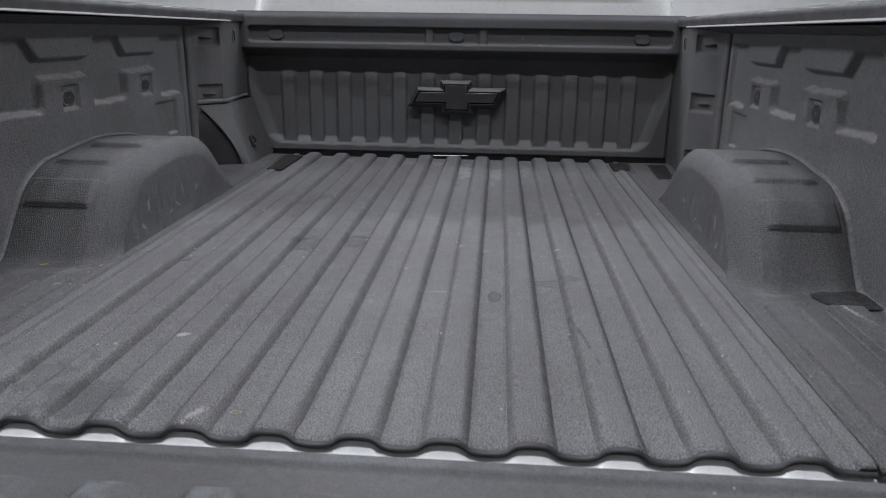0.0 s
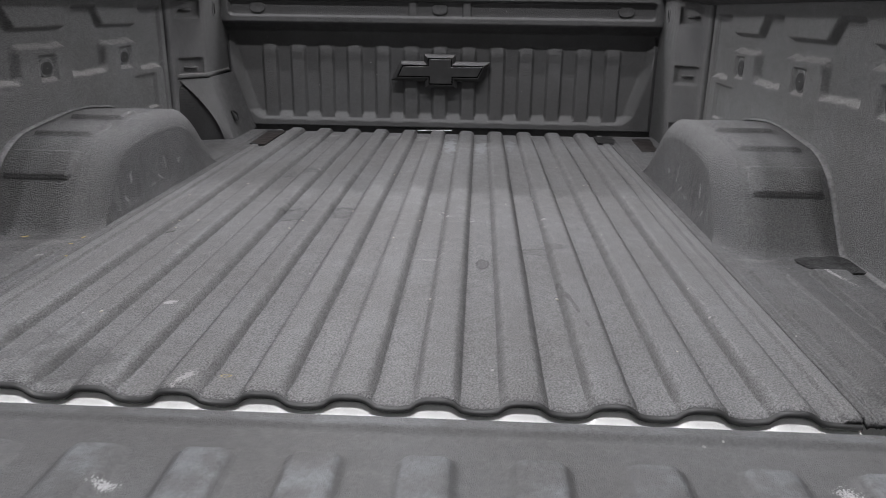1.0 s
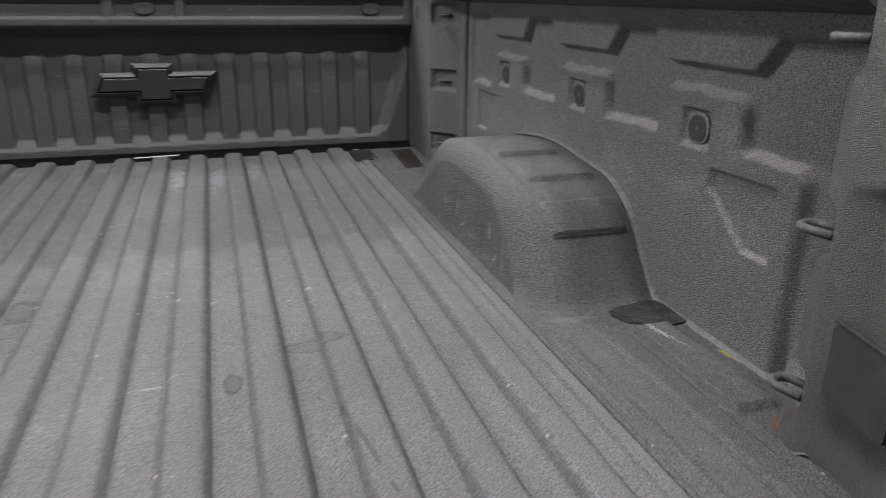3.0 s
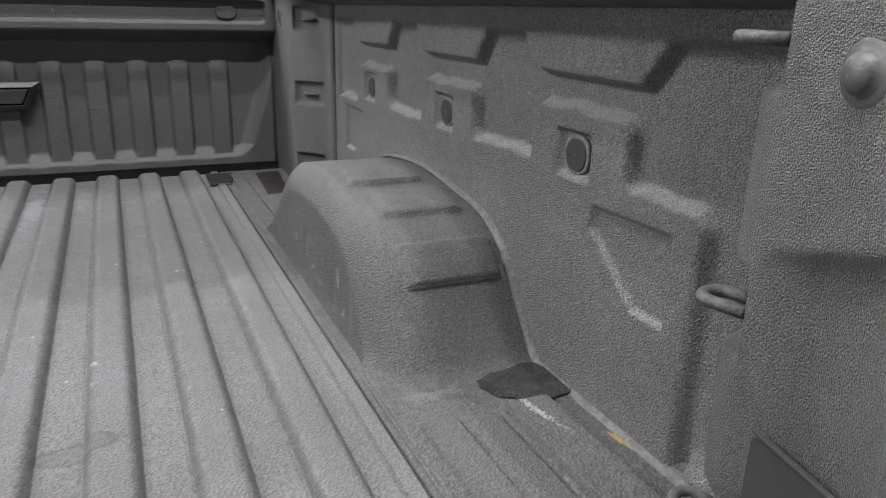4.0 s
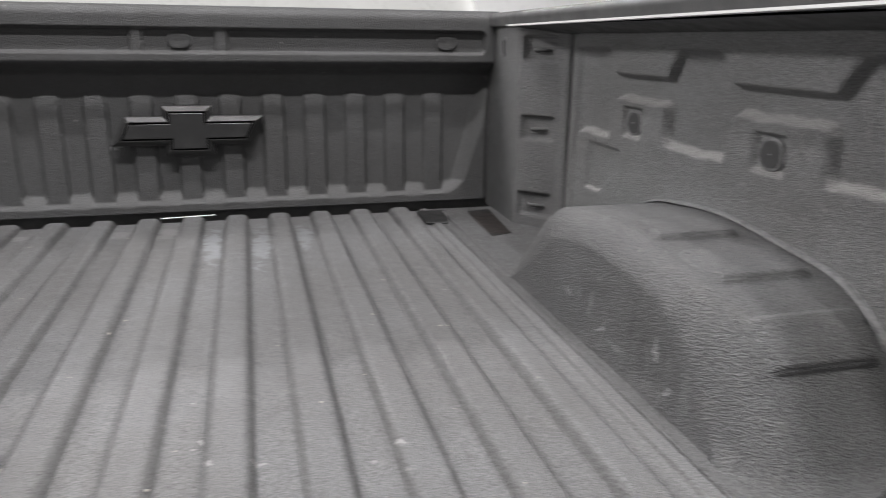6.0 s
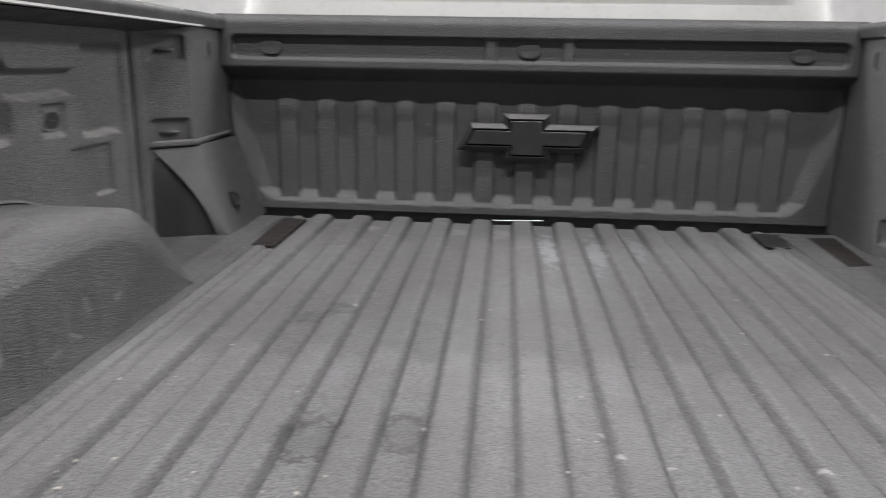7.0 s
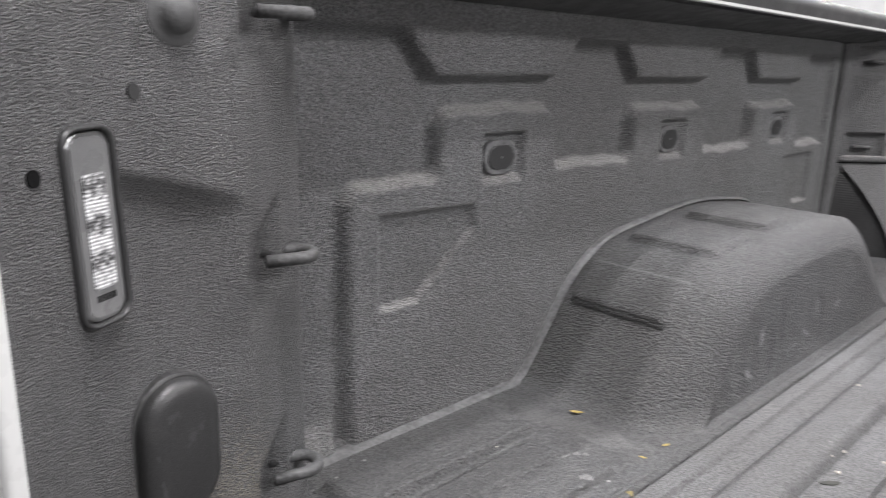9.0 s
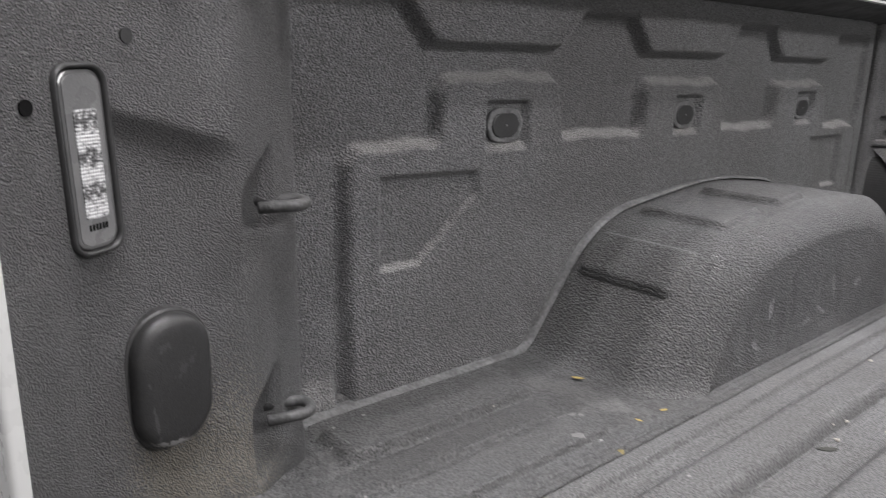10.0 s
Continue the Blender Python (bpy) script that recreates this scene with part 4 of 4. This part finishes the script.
# ---- rail caps, outer bed sides, white edge ----
def build_side_rail(side):
    cap = tagged(new("rail_cap"), "dark grey plastic cap along the bed rail", "rail cap", "bed rail caps")
    profile = rounded_line([(0.786, 0.477), (0.780, 0.500), (0.790, 0.511), (0.935, 0.512), (0.952, 0.492)], 0.008, 4)
    def rise(y):
        return 0.011 * (2.83 - y)
    ys = np.linspace(0.985, 3.035, 30)
    loft([[(side * x, y, z + rise(y)) for x, z in profile] for y in ys], M_CAP, "cap_shell", cap)
    flange = [(0.7775, 0.4795), (0.7770, 0.4755), (0.7800, 0.4740), (0.7860, 0.4750)]
    shaped("flange", [(side * x, y, z + rise(y)) for y in np.linspace(1.19, 2.835, 12) for x, z in flange], lattice(12, 4), M_EDGE, cap, "thin white painted flange", False)
    under = [(0.7850, 0.4755), (0.82, 0.4700), (0.86, 0.4600), (0.8995, 0.4560)]
    shaped("rail_underside", [(side * x, y, z + rise(y) * 0.5) for y in np.linspace(1.19, 2.76, 12) for x, z in under], lattice(12, 4), M_CAP, cap, "smooth dark rail underside")
    outer = tagged(new("bed_side"), "white painted outer side of the pickup bed", "body panel", "outer bed sides")
    skin = rounded_line([(0.945, 0.500), (0.985, 0.475), (1.005, 0.25), (1.005, -0.10), (0.985, -0.42), (0.955, -0.42)], 0.03, 5)
    loft([[(side * x, y, z) for x, z in skin] for y in np.linspace(0.990, 3.05, 24)], M_WHITE, "side_skin", outer)
    jamb = rounded_line([(0.7010, 0.9848), (0.706, 0.974), (0.90, 0.972), (0.985, 0.975), (1.003, 0.992)], 0.02, 5)
    loft([[(side * x, y, z) for x, y in jamb] for z in np.linspace(-0.42, 0.505, 14)], M_WHITE, "tail_jamb", outer, "white painted tail jamb")
    bm = prism(pill(0.020, 0.020), 0, 0.005, 0.0015)
    part("jamb_bolt", moved(bm, pose(side * 0.966, 0.972, 0.011, 90, 0, 0)), M_HOLE, outer)


for side in (-1, 1):
    build_side_rail(side)


# ---- open tailgate and the white sill behind it ----
def build_tailgate():
    gate = tagged(new("tailgate"), "lowered tailgate with dark scuffed inner liner and raised pads", "tailgate")
    xs = np.linspace(-0.765, 0.765, 300)
    ys = np.concatenate([np.linspace(0.42, 0.90, 70), np.linspace(0.905, 0.9855, 30)])
    y, x = np.meshgrid(ys, xs, indexing="ij")
    z = np.full(x.shape, -0.0262)
    for k in range(-6, 7):
        c = -0.018 + 0.1215 * k
        if abs(c) < 0.70:
            z += 0.0105 * box_mask(x, y, c - 0.029, c + 0.029, 0.52, 0.905, 0.013, 0.012)
    z += 0.007 * smooth((y - 0.955) / 0.012)
    z -= 0.004 * smooth((y - 0.978) / 0.009) ** 2
    sheet("inner_liner", np.stack([x, y, z], -1), M_GATE, (0, 0, -0.012), gate)
    part("outer_skin", moved(rounded_box((1.54, 0.56, 0.05), 0.012, 3), pose(0, 0.700, -0.070)), M_WHITE, gate, "white painted outer skin")
    sill = tagged(new("bed_sill"), "white painted rear sill under the bed floor", "sill")
    xs = np.linspace(-0.614, 0.614, 360)
    wave = -RIDGE_H + RIDGE_H * rear_wave(xs)
    rows = [np.stack([xs, 0 * xs + y, 0 * xs + z], -1) for y, z in ((0.987, -0.060), (0.987, -0.031), (0.990, -0.029))]
    rows += [np.stack([xs, 0 * xs + y, wave + z], -1) for y, z in ((0.9995, -0.0155), (1.010, -0.0110))]
    shaped("sill_face", np.stack(rows).reshape(-1, 3), lattice(5, len(xs)), M_WHITE, sill)


build_tailgate()


# ---- cab behind the bulkhead ----
def build_cab():
    cab = tagged(new("truck_cab"), "white painted pickup cab with a dark rear window", "truck cab")
    plan = rounded_line([(-0.86, 4.6), (-0.84, 3.14), (0.84, 3.14), (0.86, 4.6)], 0.14, 8)
    sections = []
    for k, z in enumerate(np.linspace(-0.45, 1.0, 26)):
        shrink = 0.16 * max(0.0, (z - 0.45) / 0.55) ** 1.2
        sections.append([(x * (1 - shrink), y + 0.13 * shrink / 0.16 * (1 if y < 4 else 0), z) for x, y in plan])
    top = sections[-1]
    sections.append([(x * 0.94, 3.14 + 0.13 + 0.05 + (y - 3.27) * 0.96, 1.035) for x, y, z in top])
    sections.append([(x * 0.5, y + 0.3 * (1 if y < 4 else 0), 1.06) for x, y, z in sections[-1]])
    loft(sections, M_CAB, "cab_shell", cab)
    part("roof", moved(rounded_box((1.36, 1.25, 0.03), 0.012, 3), pose(0, 4.05, 1.045)), M_CAB, cab)
    window = part("rear_window", moved(rounded_box((1.30, 0.012, 0.36), 0.004), pose(0, 3.183, 0.80, -13, 0, 0)), M_GLASS, cab, "dark glass")
    part("window_seal", moved(rounded_box((1.34, 0.010, 0.39), 0.004), pose(0, 3.187, 0.80, -13, 0, 0)), M_RUBBER, window)


build_cab()


# ---- loose bits on the floor ----
def build_patch():
    edge = rounded_line([(0.815, 1.598), (0.785, 1.594), (0.759, 1.578), (0.767, 1.542), (0.798, 1.516), (0.837, 1.507), (0.869, 1.514), (0.877, 1.566), (0.872, 1.600), (0.838, 1.604), (0.815, 1.598)], 0.012, 4)[:-1]
    rng = random.Random(4)
    edge = [(x + rng.uniform(-0.0016, 0.0016), y + rng.uniform(-0.0025, 0.0025)) for x, y in edge]
    ob = part("worn_patch", prism(edge, -0.0125, -0.0064, 0.0006, 1), M_PATCH)
    tagged(ob, "rough black patch on the shelf behind the wheel housing", "patch")


build_patch()

def build_leaf(x, y, z, turn, size, colour_material, label):
    bm = bmesh.new()
    outline = [(-1.0, 0.0), (-0.6, 0.28), (0.0, 0.42), (0.55, 0.30), (1.0, 0.05), (0.6, -0.22), (0.0, -0.30), (-0.6, -0.18)]
    low = [bm.verts.new((size * a, size * b, 0.0006 + 0.08 * size * (a * a))) for a, b in outline]
    high = [bm.verts.new((size * a, size * b, 0.0012 + 0.08 * size * (a * a))) for a, b in outline]
    bm.faces.new(low[::-1])
    bm.faces.new(high)
    for i in range(8):
        bm.faces.new((low[i], low[(i + 1) % 8], high[(i + 1) % 8], high[i]))
    ob = part("dry_leaf", moved(bm, pose(x, y, z, 0, 0, turn)), colour_material)
    tagged(ob, label, "leaf")


M_DARK_LEAF = paint("dark_brown_leaf", (0.035, 0.036, 0.030, 1), 0.6, 0.0)
M_GRIT = paint("pale_grit", (0.36, 0.34, 0.30, 1), 0.8, 0.0)
M_LEAF = paint("dry_yellow_leaf", (0.36, 0.27, 0.09, 1), 0.6, 0.0)
build_leaf(-0.757, 1.586, -0.0075, 35, 0.0085, M_LEAF, "small dry yellow leaf fragment beside the wheel housing")
build_leaf(-0.645, 1.602, -0.0105, 70, 0.0055, M_LEAF, "tiny crumpled yellow leaf crumb on the floor strip")
build_leaf(-0.648, 1.559, -0.0105, 15, 0.0045, M_LEAF, "tiny crumpled yellow leaf crumb on the floor strip")
build_leaf(-0.492, 1.668, -0.0145, 50, 0.012, M_DARK_LEAF, "small dark curled leaf fragment on the bed floor")


def build_grit():
    """Crumbs of grit and chipped coating, strewn over the bed floor."""
    rng = random.Random(11)
    bm = bmesh.new()
    for _ in range(110):
        x, y = rng.uniform(-0.86, 0.86), 1.03 + 1.9 * rng.random() ** 0.8
        if abs(x) > 0.60 and (y > 1.55 or abs(x) < 0.66 or y < 1.25):
            continue
        size = 0.0009 + 0.0022 * rng.random() ** 3
        z = -RIDGE_H + RIDGE_H * float(ridge_wave(np.array(x))) if abs(x) < 0.60 else -0.004
        crumb = bmesh.ops.create_icosphere(bm, subdivisions=1, radius=size)["verts"]
        for v in crumb:
            v.co = Vector((v.co.x * rng.uniform(0.7, 1.7), v.co.y * rng.uniform(0.7, 1.7), v.co.z * rng.uniform(0.4, 0.8)))
        bmesh.ops.translate(bm, vec=(x, y, z + 0.3 * size), verts=crumb)
    tagged(part("floor_grit", bm, M_GRIT), "pale crumbs of grit strewn over the bed floor", "grit", kind="stuff")


build_grit()


# ---- shop around the truck ----
def build_room():
    lo, hi, back, ahead = -13.0, 13.0, -11.0, 11.0
    for name, size, at, material, label in (
        ("ground", (hi - lo, ahead - back, 0.2), (0, 0, GROUND - 0.1), M_GROUND, "unseen shop floor kept dark to cut bounced light"),
        ("ceiling", (hi - lo, ahead - back, 0.2), (0, 0, CEIL + 0.1), M_CEIL, "unseen shop ceiling kept dark to cut bounced light"),
        ("wall_north", (hi - lo, 0.2, CEIL - GROUND), (0, ahead + 0.1, (CEIL + GROUND) / 2), M_SHOP, "plain white shop wall"),
        ("wall_south", (hi - lo, 0.2, CEIL - GROUND), (0, back - 0.1, (CEIL + GROUND) / 2), M_DARK_WALL, "unseen shop wall kept dark to cut bounced light"),
        ("wall_east", (0.2, ahead - back, CEIL - GROUND), (hi + 0.1, 0, (CEIL + GROUND) / 2), M_SHOP, "plain white shop wall"),
        ("wall_west", (0.2, ahead - back, CEIL - GROUND), (lo - 0.1, 0, (CEIL + GROUND) / 2), M_SHOP, "plain white shop wall"),
    ):
        ob = part(name, moved(rounded_box(size, 0), pose(*at)), material)
        tagged(ob, label, name.split("_")[0], kind="structure")


build_room()
